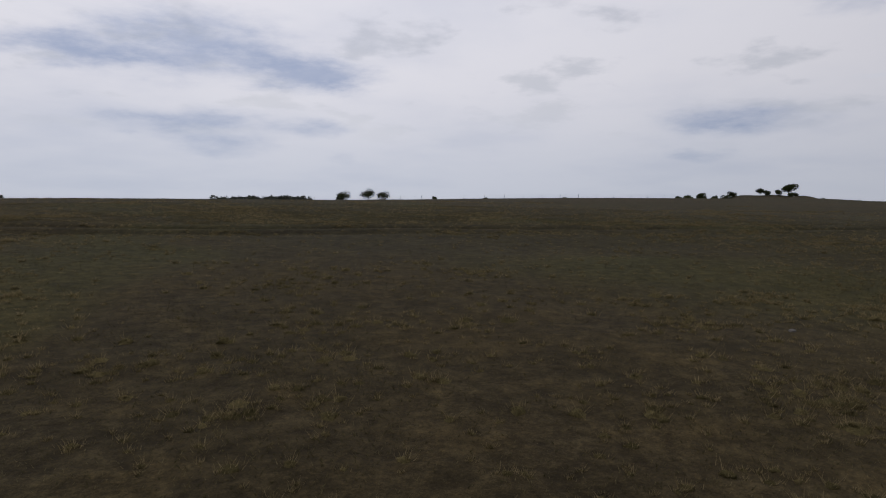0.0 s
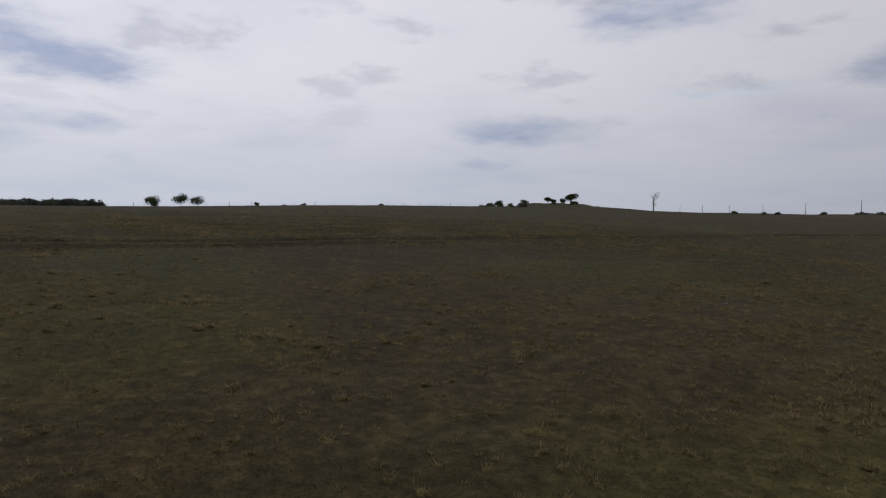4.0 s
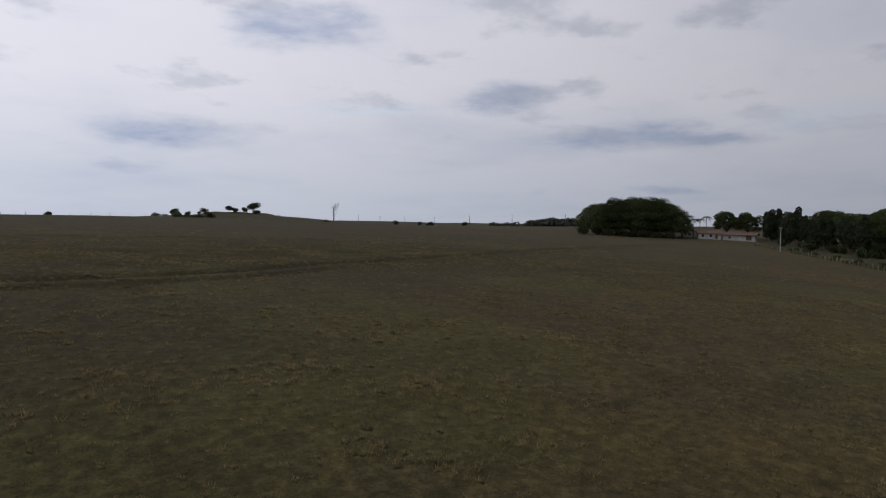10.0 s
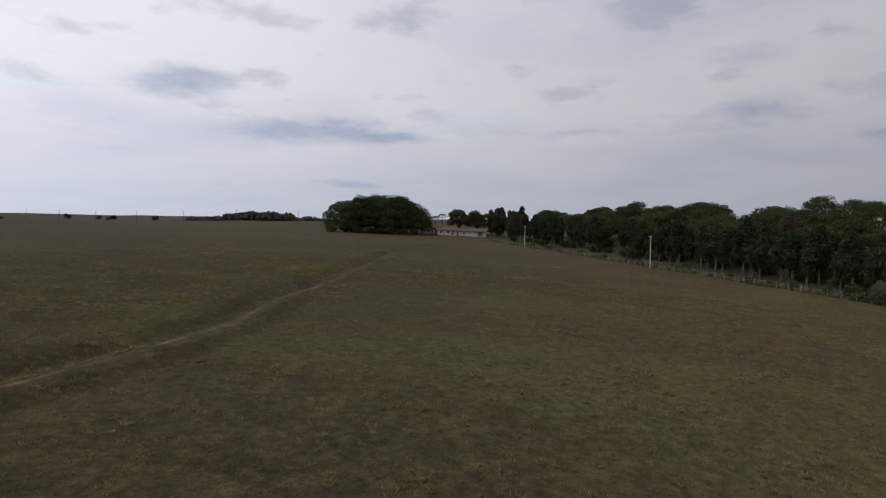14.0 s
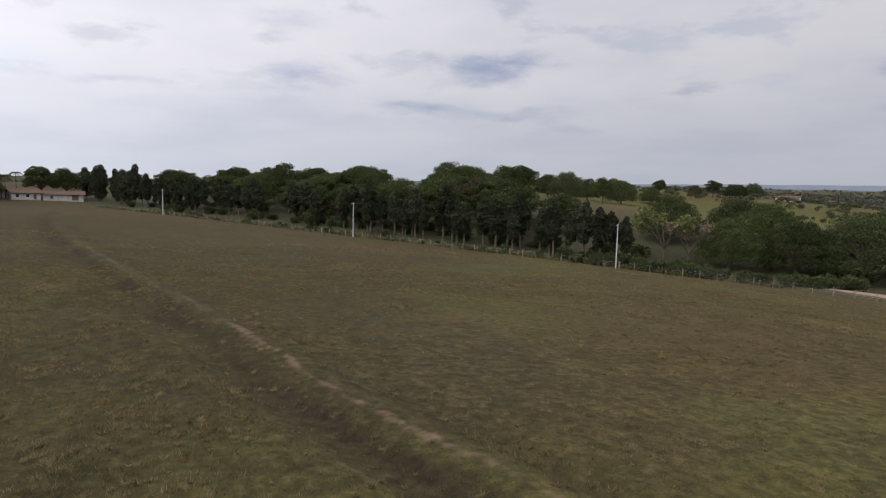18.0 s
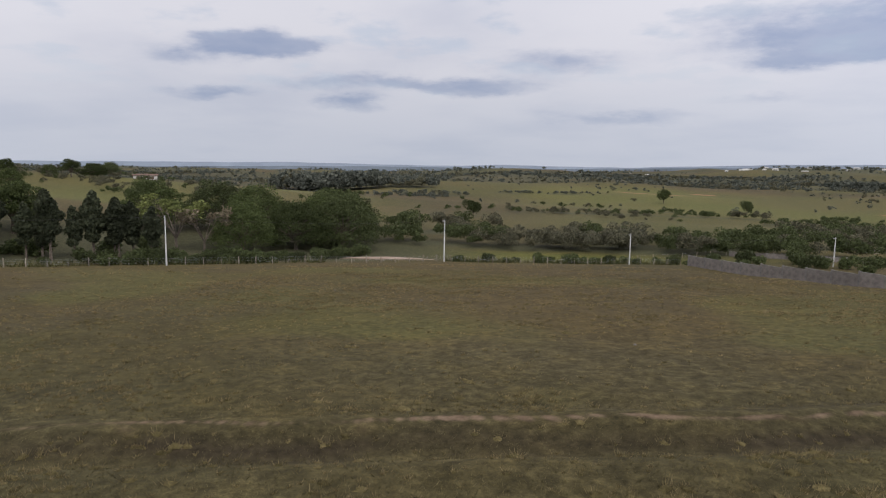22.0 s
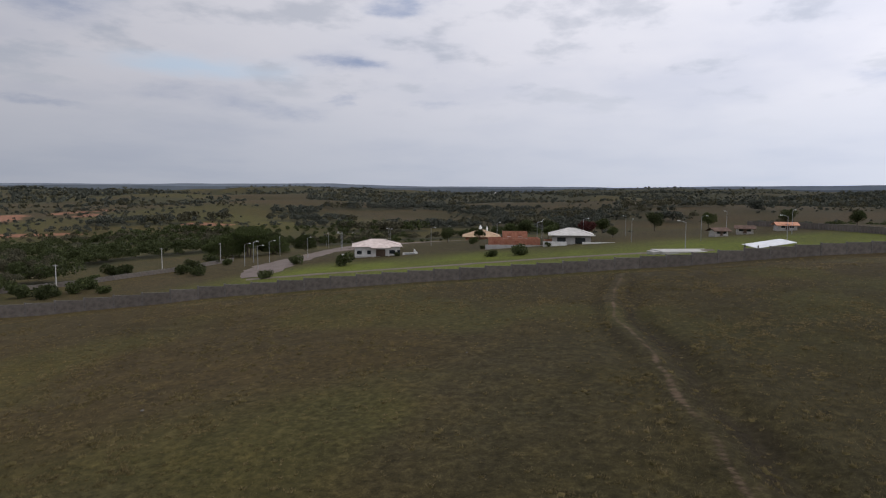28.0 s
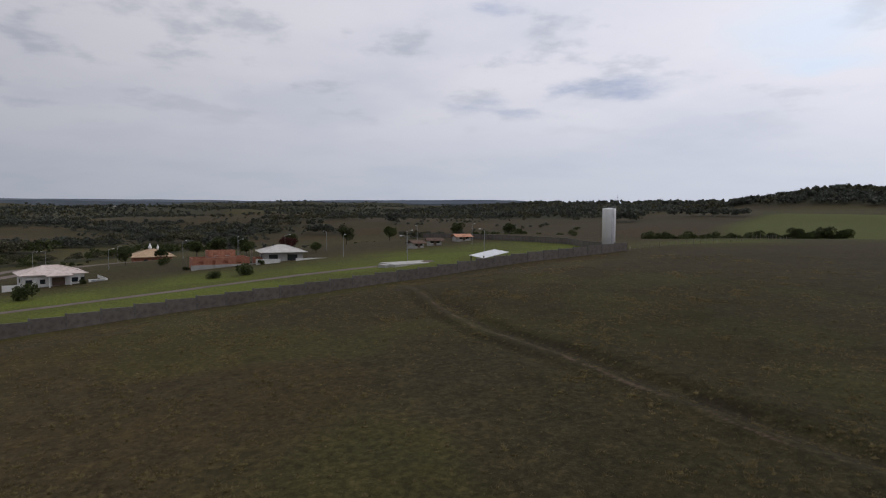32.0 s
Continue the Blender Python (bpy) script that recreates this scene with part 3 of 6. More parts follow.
def glass_material():
    mat, nt, b = shader("window_glass")
    b.inputs["Base Color"].default_value = (0.025, 0.03, 0.034, 1)
    b.inputs["Roughness"].default_value = 0.08
    return mat


MAT_GLASS = glass_material()


# ---------- helpers for building ----------
def mesh_from(name, verts, faces, material):
    me = bpy.data.meshes.new(name)
    me.from_pydata(verts, [], faces)
    me.materials.append(material)
    me.update()
    return me


def quads_mesh(name, corners, material, smooth=False):
    """A mesh of loose quads or triangles from an array of shape (count, corners, 3)."""
    n, k, _ = corners.shape
    me = bpy.data.meshes.new(name)
    me.vertices.add(n * k)
    me.vertices.foreach_set("co", corners.astype(np.float32).ravel())
    me.loops.add(n * k)
    me.loops.foreach_set("vertex_index", np.arange(n * k, dtype=np.int32))
    me.polygons.add(n)
    me.polygons.foreach_set("loop_start", np.arange(0, n * k, k, dtype=np.int32))
    me.polygons.foreach_set("loop_total", np.full(n, k, dtype=np.int32))
    me.materials.append(material)
    me.update(calc_edges=True)
    return me


def part(name, mesh, parent, label="", m=None):
    """Links a mesh, or a bmesh and a material as a pair, as one object under a thing."""
    if isinstance(mesh, tuple):
        bm, mat = mesh
        data = bpy.data.meshes.new(name)
        bm.to_mesh(data)
        bm.free()
        data.materials.append(mat)
        mesh = data
    ob = new(name, mesh)
    ob.parent = parent
    if m is not None:
        ob.matrix_basis = m
    if label:
        tagged(ob, label)
    return ob


def thing(name, label, category, m, group=""):
    ob = new(name)
    ob.empty_display_size = 0.3
    ob.matrix_basis = m
    return tagged(ob, label, category, group)


def box(bm, x0, y0, z0, x1, y1, z1, bevel=0.0):
    r = bmesh.ops.create_cube(bm, size=1.0)
    vs = r["verts"]
    bmesh.ops.scale(bm, vec=(x1 - x0, y1 - y0, z1 - z0), verts=vs)
    bmesh.ops.translate(bm, vec=((x0 + x1) / 2, (y0 + y1) / 2, (z0 + z1) / 2), verts=vs)
    if bevel:
        es = list({e for v in vs for e in v.link_edges})
        bmesh.ops.bevel(bm, geom=es, offset=bevel, segments=1, affect="EDGES")


def boxed(material, *spans, bevel=0.0):
    bm = bmesh.new()
    for s in spans:
        box(bm, *s, bevel=bevel)
    return bm, material


def tube(bm, points, radii, sides=8):
    rings = []
    for i, (p, r) in enumerate(zip(points, radii)):
        p = Vector(p)
        a = Vector(points[min(i + 1, len(points) - 1)]) - Vector(points[max(i - 1, 0)])
        q = a.to_track_quat("Z", "Y")
        rings.append([bm.verts.new(p + q @ Vector((r * math.cos(2 * math.pi * k / sides), r * math.sin(2 * math.pi * k / sides), 0))) for k in range(sides)])
    for a, b in zip(rings, rings[1:]):
        for k in range(sides):
            bm.faces.new((a[k], a[(k + 1) % sides], b[(k + 1) % sides], b[k]))
    bm.faces.new(rings[0][::-1])
    bm.faces.new(rings[-1])


def at_ground(x, y, sink=0.0):
    return float(ground_height(x, y)) - sink


# ---------- the ground, one sheet to the horizon ----------
RED_SITES = [(-415, -604, 165, 62, -2.2), (-501, -546, 150, 36, -2.33), (-282, -412, 74, 15, 2.06), (-402, -320, 26, 13, 2.1), (-135, -722, 58, 13, 2.47), (-205, -757, 24, 8, 2.9), (-190, 118, 34, 9, 0.5)]


def strip(x0, y0, x1, y1, width, height, count):
    """A wood along a line, as an oval: centre, half axes, turn, tree height, trees."""
    return ((x0 + x1) / 2, (y0 + y1) / 2, math.hypot(x1 - x0, y1 - y0) / 2 + width / 2, width / 2, math.atan2(y1 - y0, x1 - x0), height, count)


# the wooded stream below the fence and the thickets along it
STREAM = [(22, -129, -8, -132, 13, 6.2, 34), (-8, -132, -40, -132, 13, 6.0, 34), (40, -128, 25, -132, 12, 5.4, 14), (-42, -131, -75, -128, 14, 6.4, 34), (-7, -152, -32, -131, 14, 6.3, 22),
          (-38, -142, -90, -165, 18, 7.0, 40), (-94, -164, -150, -182, 24, 7.6, 52), (-150, -182, -232, -192, 24, 7.8, 56), (-102, -225, -160, -252, 26, 7.6, 48), (-160, -252, -205, -247, 24, 7.5, 36), (-232, -194, -332, -152, 22, 6.6, 62)]
BANKS = [(-332, -152, -400, -97, 20, 6.4, 44), (-174, -320, -293, -300, 18, 5.6, 52), (-290, -300, -345, -285, 16, 6.5, 26), (18, -350, -41, -381, 7, 3.4, 26), (-9, -357, -68, -386, 9, 4.5, 26), (-68, -386, -133, -393, 9, 4.6, 26),
         (-125, -350, -192, -352, 10, 4.4, 28), (-90, -437, -113, -419, 8, 4.0, 9), (-124, -396, -143, -380, 8, 6.5, 8), (-127, -341, -153, -320, 10, 5.0, 12), (-400, -97, -470, -60, 20, 7.0, 36), (-262, -285, -290, -228, 26, 7.5, 40), (-330, -290, -345, -232, 24, 8.0, 36)]
SLOPES = [(-354, -384, -396, -334, 22, 8.5, 40), (-417, -345, -440, -330, 14, 9.0, 12), (-396, -190, -433, -153, 30, 9.5, 36), (-422, -237, -444, -213, 20, 7.0, 20), (-545, -337, -591, -326, 28, 9.5, 34), (-466, -157, -510, -127, 18, 6.0, 26),
          (-670, -340, -852, -237, 36, 9.0, 110), (-549, -98, -605, -34, 40, 11.0, 60), (-746, -199, -755, -49, 46, 9.0, 90), (-473, -302, -541, -256, 26, 8.5, 46), (-477, -188, -518, -130, 16, 6.0, 26), (-720, -136, -644, 30, 26, 7.5, 90)]
WEST_WOODS = [(-813, 0, -785, 113, 36, 9.0, 70), (-450, -182, -493, -122, 22, 8.5, 40), (-600, -143, -587, -79, 22, 8.0, 36), (-793, -264, -837, -125, 38, 9.5, 80), (-760, -127, -658, 10, 28, 9.5, 84), (-485, -68, -497, -27, 20, 10.0, 24),
              (-626, 37, -613, 64, 12, 12.0, 10), (-716, 137, -716, 154, 10, 15.0, 6), (-755, -27, -710, 50, 22, 9.0, 40), (-500, 314, -449, 307, 12, 13.0, 14), (-514, 386, -443, 407, 20, 9.5, 34), (-560, 120, -470, 150, 14, 7.0, 34)]
SOUTH_WOODS = [(312, -785, 192, -686, 60, 22.0, 330), (179, -714, 119, -676, 34, 13.0, 70), (146, -420, 76, -560, 9, 4.2, 60), (36, -646, -80, -667, 9, 4.0, 50), (-688, -1487, -986, -1360, 60, 18.0, 260), (120, -560, 60, -600, 16, 6.0, 30), (-20, -440, -60, -470, 8, 4.0, 14)]
WOODS = [strip(*row) for rows in (STREAM, BANKS, SLOPES, WEST_WOODS, SOUTH_WOODS) for row in rows]
# larger far forests: centre, half axes, turn, tree height, trees
WOODS += [(60, -165, 45, 16, 0.0, 8, 36), (-1020, 560, 330, 150, -0.6, 12, 420), (-1400, 150, 300, 170, 0.2, 11, 320), (-1600, -700, 500, 150, 0.5, 12, 420), (-1980, 1150, 520, 300, 2.3, 15, 620), (-950, 1103, 240, 220, 0.0, 15, 900),
          (-1300, 950, 330, 200, -0.6, 15, 700), (-1170, 2170, 220, 160, 0.5, 12, 160), (-2130, 720, 420, 330, 0.0, 15, 620), (700, -1900, 500, 150, 0.1, 13, 380), (1150, -1900, 350, 90, -0.6, 11, 300), (1020, -1480, 200, 40, -0.6, 9, 140)]
WOODS += [(-300, -2300, 900, 200, 0.1, 14, 520), (-1900, -1900, 900, 260, 0.8, 14, 520), (-2600, -300, 900, 400, 1.5, 14, 520), (1270, 690, 110, 260, -0.5, 12, 330), (1900, 300, 200, 500, 0.0, 13, 260), (-146, 650, 58, 12, -0.15, 13, 150),
          (-700, 2000, 600, 150, 0.3, 13, 200), (789, 517, 24, 8, -0.98, 11, 34), (1092, 597, 26, 112, -0.5, 17, 260), (-300, 120, 60, 18, -0.5, 6, 40), (-1500, 1450, 480, 380, 0.0, 17, 700), (600, -600, 260, 60, -0.3, 9, 140)]


def oval(x, y, cx, cy, rx, ry, turn):
    c, s = math.cos(turn), math.sin(turn)
    return np.hypot(((x - cx) * c + (y - cy) * s) / rx, (-(x - cx) * s + (y - cy) * c) / ry)


def build_ground():
    turns = 900
    radii = [0.4 * i for i in range(1, 176)]
    while radii[-1] < 4560:
        radii.append(radii[-1] * 1.021)
    r, a = np.array(radii), np.arange(turns) * 2 * math.pi / turns
    x, y = np.outer(r, np.cos(a)).ravel() + 2, np.outer(r, np.sin(a)).ravel()
    z = ground_height(x, y)
    verts = np.stack([x, y, z], 1)
    n = len(radii)
    i, k = np.meshgrid(np.arange(n - 1), np.arange(turns), indexing="ij")
    k2 = (k + 1) % turns
    faces = np.stack([i * turns + k, (i + 1) * turns + k, (i + 1) * turns + k2, i * turns + k2], -1).reshape(-1, 4)
    verts = np.concatenate([verts, [[2, 0, float(ground_height(2, 0))]]])
    centre = len(verts) - 1
    me = bpy.data.meshes.new("ground")
    loops = np.concatenate([faces.ravel(), np.stack([np.full(turns, centre), np.arange(turns), (np.arange(turns) + 1) % turns], 1).ravel()])
    sizes = np.concatenate([np.full(len(faces), 4), np.full(turns, 3)])
    me.vertices.add(len(verts))
    me.vertices.foreach_set("co", verts.astype(np.float32).ravel())
    me.loops.add(len(loops))
    me.loops.foreach_set("vertex_index", loops.astype(np.int32))
    me.polygons.add(len(sizes))
    me.polygons.foreach_set("loop_start", np.concatenate([[0], np.cumsum(sizes)[:-1]]).astype(np.int32))
    me.polygons.foreach_set("loop_total", sizes.astype(np.int32))
    me.polygons.foreach_set("use_smooth", np.ones(len(sizes), bool))
    me.update(calc_edges=True)
    x, y = verts[:, 0], verts[:, 1]
    rr = np.hypot(x, y)
    # what covers the land: bare soil, lush grass, woodland floor
    d = y - track_y(x) + (vnoise(x, y, 6, 21) - 0.5) * 0.8 + (vnoise(x, y, 1.3, 22) - 0.5) * 0.2
    here = ease(-50, -42, x) * ease(230, 150, x)
    soil = here * (0.55 * np.exp(-(d / 0.19) ** 2) * (0.66 + 0.34 * ease(0.35, 0.62, vnoise(x, y, 5, 23))) + 0.10 * np.exp(-(d / 1.2) ** 2))
    soil += 0.16 * here * np.exp(-((d - 0.8) / 0.7) ** 2)
    soil += 0.5 * np.exp(-(((x - 10.3) / 0.9) ** 2 + ((y - 15.0) / 0.35) ** 2))
    d2 = d - 4.9 - 0.03 * (x - 10)
    soil += 0.14 * here * (np.exp(-(d2 / 0.5) ** 2) + np.exp(-((d2 - 1.7) / 0.5) ** 2))
    lush = np.zeros_like(x)
    out = outside(x, y)
    plot = ease(2, 8, np.interp(y, WALL_Y, WALL_X) - x) * ease(-88, -64, y) * ease(95, 70, y) * ease(172, 140, -x)
    lush += plot * ease(95, 45, np.interp(y, WALL_Y, WALL_X) - x + 20 * (fbm(x, y, 22, 33, 2) - 0.5)) * (0.7 + 0.3 * ease(0.35, 0.6, fbm(x, y, 14, 31, 2)))
    lush += 0.35 * bump(x, y, 0, -116, 40, 8, 1.0) + 0.1 * bump(x, y, -60, -135, 60, 25, 1.0)
    lush += 0.13 * ease(0.48, 0.62, fbm(x, y, 330, 41, 3)) * ease(150, 300, rr) * ease(-20, 20, out)
    lush += 0.16 * ease(1.2, 0.8, oval(x, y, -190, -610, 190, 230, 0.4)) + 0.14 * ease(1.2, 0.8, oval(x, y, 250, -330, 170, 160, 0.0)) + 0.12 * ease(1.2, 0.8, oval(x, y, -420, -300, 90, 50, 0.6))
    lush += 0.6 * ease(1.15, 0.85, oval(x, y, -330, 430, 330, 85, 2.286)) + 0.8 * bump(x, y, -112, 118, 16, 22, 1.0)
    lush += 0.14 * ease(0.5, 0.75, fbm(x, y, 17, 43, 3)) * ease(120, 60, rr)
    wood = np.zeros_like(x)
    for cx, cy, rx, ry, turn, h, count in WOODS:
        wood = np.maximum(wood, 0.9 * ease(1.15, 0.75, oval(x, y, cx, cy, rx, ry, turn)))
    wood = np.maximum(wood, 0.7 * ease(0.49, 0.54, fbm(x, y, 240, 51, 4)) * ease(960 - 330 * ease(-0.6, -0.9, x / (rr + 1)), 1080 - 330 * ease(-0.6, -0.9, x / (rr + 1)), rr) * ease(-0.2, 0.2, -y / (rr + 1) - 0.4 * x / (rr + 1)))
    wood = np.maximum(wood, 0.85 * ease(1700, 2900, rr) * ease(0.40, 0.50, fbm(x, y, 420, 57, 4)))
    belt = np.interp(x, BOUND_X, BOUND_Y) - y
    wood = np.maximum(wood, 0.85 * ease(4, 10, belt) * ease(75, 45, belt) * ease(5, 40, x) * ease(330, 260, x))
    wood = np.maximum(wood, 0.7 * ease(3.0, 5.5, bump(x, y, 354, 611, 17, 15, 5.5) + bump(x, y, 378, 598, 17, 15, 6) + bump(x, y, 401, 584, 15, 15, 5)))
    # dark brown earth tone in bands along the path's banks and rut
    dark_bank = here * (0.85 * ease(-49, -42, x) * np.exp(-((d - 1.7) / 0.75) ** 2) + 0.5 * np.exp(-((d - 2.9) / 0.45) ** 2) * ease(0.40, 0.6, vnoise(x, y, 4, 27)) + 0.42 * ease(15, -8, x) * np.exp(-((d + 1.5) / 0.7) ** 2))
    dark_bank = np.clip(dark_bank * (0.6 + 0.4 * ease(0.3, 0.6, vnoise(x, y, 7, 25))), 0, 1)
    for cx, cy, rx, ry, turn in RED_SITES:
        soil += 0.95 * ease(1.1, 0.6, oval(x, y, cx, cy, rx, ry, turn)) * (0.30 + 0.70 * ease(0.36, 0.52, fbm(x, y, 46, 61, 3)))
    soil += 0.6 * bump(x, y, 36, -89, 10, 3, 1.0) * ease(0, 4, belt) + 0.35 * ease(1, 4, belt) * ease(11, 7, belt) * ease(60, 80, x) * ease(260, 200, x)
    col = np.stack([np.clip(soil, 0, 1), np.clip(lush, 0, 1), np.clip(wood, 0, 1), dark_bank], 1).astype(np.float32)
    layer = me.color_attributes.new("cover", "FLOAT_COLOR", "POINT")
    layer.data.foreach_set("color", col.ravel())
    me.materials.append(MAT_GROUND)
    return tagged(new("ground", me), "grazed pasture of dry and green grass rolling to far hills", "ground", kind="structure")


build_ground()


def ribbon(name, points, widths, material, label, lift=0.05, step=2.0):
    """A road or strip of bare earth laid on the ground along a line, with ragged edges."""
    xs, ys = [p[0] for p in points], [p[1] for p in points]
    run = np.concatenate([[0], np.cumsum(np.hypot(np.diff(xs), np.diff(ys)))])
    s = np.arange(0, run[-1] + 0.1, step)
    x, y, w = np.interp(s, run, xs), np.interp(s, run, ys), np.interp(s, run, widths)
    tx, ty = np.gradient(x), np.gradient(y)
    n = np.hypot(tx, ty)
    nx, ny = -ty / n, tx / n
    verts, faces, across = [], [], 6
    for i in range(len(s)):
        for k in range(across + 1):
            o = (k / across - 0.5) * w[i] * (1 + 0.3 * (float(vnoise(x[i], y[i], 4, 70 + (k > 3))) - 0.5))
            px, py = x[i] + nx[i] * o, y[i] + ny[i] * o
            drop = 0.12 if k in (0, across) else 0.0
            verts.append((px, py, at_ground(px, py) + lift - drop))
    for i in range(len(s) - 1):
        for k in range(across):
            a = i * (across + 1) + k
            faces.append((a, a + 1, a + across + 2, a + across + 1))
    me = mesh_from(name, verts, faces, material)
    me.polygons.foreach_set("use_smooth", np.ones(len(faces), bool))
    return tagged(new(name, me), label, "road", kind="structure")


ribbon("estate_lane", [(-80, -74), (-88, -60), (-92, -45), (-96, -28), (-101, -10), (-105, 10), (-105, 30)], [4, 3.4, 3.4, 3.4, 3.4, 3.4, 5], MAT_ROAD, "narrow dusty lane between green verges", 0.10)
ribbon("estate_road", [(-84, -75), (-100, -82), (-118, -89), (-142, -93), (-180, -99), (-230, -102)], [6, 12, 13, 11, 9, 8], MAT_ROAD, "wide dusty unpaved estate road", 0.10)
ribbon("estate_road_branch", [(-165, -96), (-195, -84), (-230, -60), (-260, -20)], [8, 7, 7, 7], MAT_ROAD, "dusty unpaved estate road curving off", 0.12)
ribbon("farm_track", [(45, -89), (39, -89.5), (32, -89.5), (24, -91)], [1.0, 2.4, 3.0, 1.0], MAT_SAND, "pale sandy track beside the fence", 0.12)


# ---------- blue ridges behind the land's edge ----------
def far_ridge(name, radius, base, rise, seed, material):
    """A ring of distant hills beyond the plain."""
    n = 720
    a = np.arange(n) * 2 * math.pi / n
    x, y = radius * np.cos(a), radius * np.sin(a)
    top = base + rise * fbm(x, y, radius * 0.22, seed, 5) - 60 * ease(-0.1, 0.4, (y + 0.5 * x) / radius)
    verts, faces = [], []
    for k, (f, out) in enumerate(((0.0, 0.0), (0.7, 8.0), (1.0, 20.0), (0.4, 45.0))):
        q = (radius + out) / radius
        verts += [(float(x[i] * q), float(y[i] * q), float(-90 + (top[i] + 90) * f)) for i in range(n)]
    for k in range(3):
        faces += [(k * n + i, k * n + (i + 1) % n, (k + 1) * n + (i + 1) % n, (k + 1) * n + i) for i in range(n)]
    tagged(new(name, mesh_from(name, verts, faces, material)), "hazy blue-grey ridge on the horizon", "backdrop", kind="structure")


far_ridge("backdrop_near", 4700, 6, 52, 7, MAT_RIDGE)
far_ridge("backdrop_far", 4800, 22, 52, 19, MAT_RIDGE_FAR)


# ---------- trees and shrubs ----------
RNG = np.random.RandomState(11)


def unit(n, rng):
    v = rng.normal(size=(n, 3))
    return v / np.linalg.norm(v, axis=1, keepdims=True)


def leaves(name, lobes, count, size, material, rng, flat=0.0, under=0.35):
    """A crown: many small bent leaf sprays over a set of lobes (x, y, z, rx, ry, rz), thinner on the underside and ragged outside."""
    lobes = np.array(lobes, float)
    area = (lobes[:, 3] * lobes[:, 4] + lobes[:, 3] * lobes[:, 5]) ** 0.8
    pick = rng.choice(len(lobes), count * 2, p=area / area.sum())
    d = unit(count * 2, rng)
    keep = (d[:, 2] > -0.25) | (rng.rand(count * 2) < under)
    pick, d = pick[keep][:count], d[keep][:count]
    n = len(pick)
    depth = 1 - 0.42 * rng.rand(n) ** 1.6 + 0.10 * rng.rand(n) ** 3
    depth *= 0.80 + 0.40 * vnoise(d[:, 0] * 3.2 + pick * 3.1, d[:, 1] * 3.2 + d[:, 2] * 2.6, 1.0, 5)
    c = lobes[pick, :3] + d * lobes[pick, 3:] * depth[:, None]
    nrm = d * 0.6 + unit(n, rng) * 1.1
    nrm[:, 2] += flat
    nrm /= np.linalg.norm(nrm, axis=1, keepdims=True)
    t = np.cross(nrm, unit(n, rng))
    t /= np.linalg.norm(t, axis=1, keepdims=True) + 1e-9
    b = np.cross(nrm, t)
    s = size * (0.55 + 0.9 * rng.rand(n))[:, None]
    corners = np.stack([c - t * s, c + b * s * 0.62 + nrm * s * 0.18, c + t * s * 0.9, c - b * s * 0.55 + nrm * s * 0.12], 1)
    return quads_mesh(name, corners, material)


def limb_mesh(name, trunk, limbs, material=None):
    bm = bmesh.new()
    tube(bm, *trunk, 9)
    for l in limbs:
        tube(bm, *l, 6)
    me = bpy.data.meshes.new(name)
    bm.to_mesh(me)
    bm.free()
    me.materials.append(material or MAT_BARK)
    return me


def broad_tree(seed, height, radius, count=2600, leaf=0.55, material=None, bare=0.30, umbrella=0.55):
    """A spreading broadleaf: short bole, rising limbs, a flat-topped crown of lobes."""
    rng = np.random.RandomState(seed)
    lobes, limbs = [], []
    fork = height * bare
    n = 24 + seed % 5
    for i in range(n):
        a = 2 * math.pi * i / n + rng.uniform(-0.3, 0.3)
        r = radius * (0.30 + 0.55 * rng.rand())
        z = height * (0.42 + 0.46 * rng.rand()) - umbrella * r * 0.30
        k = radius * (0.15 + 0.20 * rng.rand())
        lobes.append((r * math.cos(a), r * math.sin(a), z, k, k, k * (0.50 + 0.25 * rng.rand())))
        mid = (r * 0.45 * math.cos(a + 0.2), r * 0.45 * math.sin(a + 0.2), (fork + z) / 2 + 0.06 * height)
        limbs.append(([(0, 0, fork * 0.9), mid, (r * 0.95 * math.cos(a), r * 0.95 * math.sin(a), z)], [radius * 0.035, radius * 0.022, radius * 0.006]))
    for i in range(4):
        a, r = rng.uniform(0, 6.3), radius * 0.22
        k = radius * (0.26 + 0.12 * rng.rand())
        lobes.append((r * math.cos(a), r * math.sin(a), height * (0.74 + 0.16 * rng.rand()), k, k, k * 0.6))
    b = radius * 0.055
    trunk = ([(0, 0, -0.4), (0.1, 0, fork * 0.5), (0.0, 0.1, fork)], [b * 1.5, b, b * 0.8])
    return limb_mesh("trunk", trunk, limbs), leaves("crown", lobes, count, leaf, material or LEAF_BROAD, rng, 0.15)


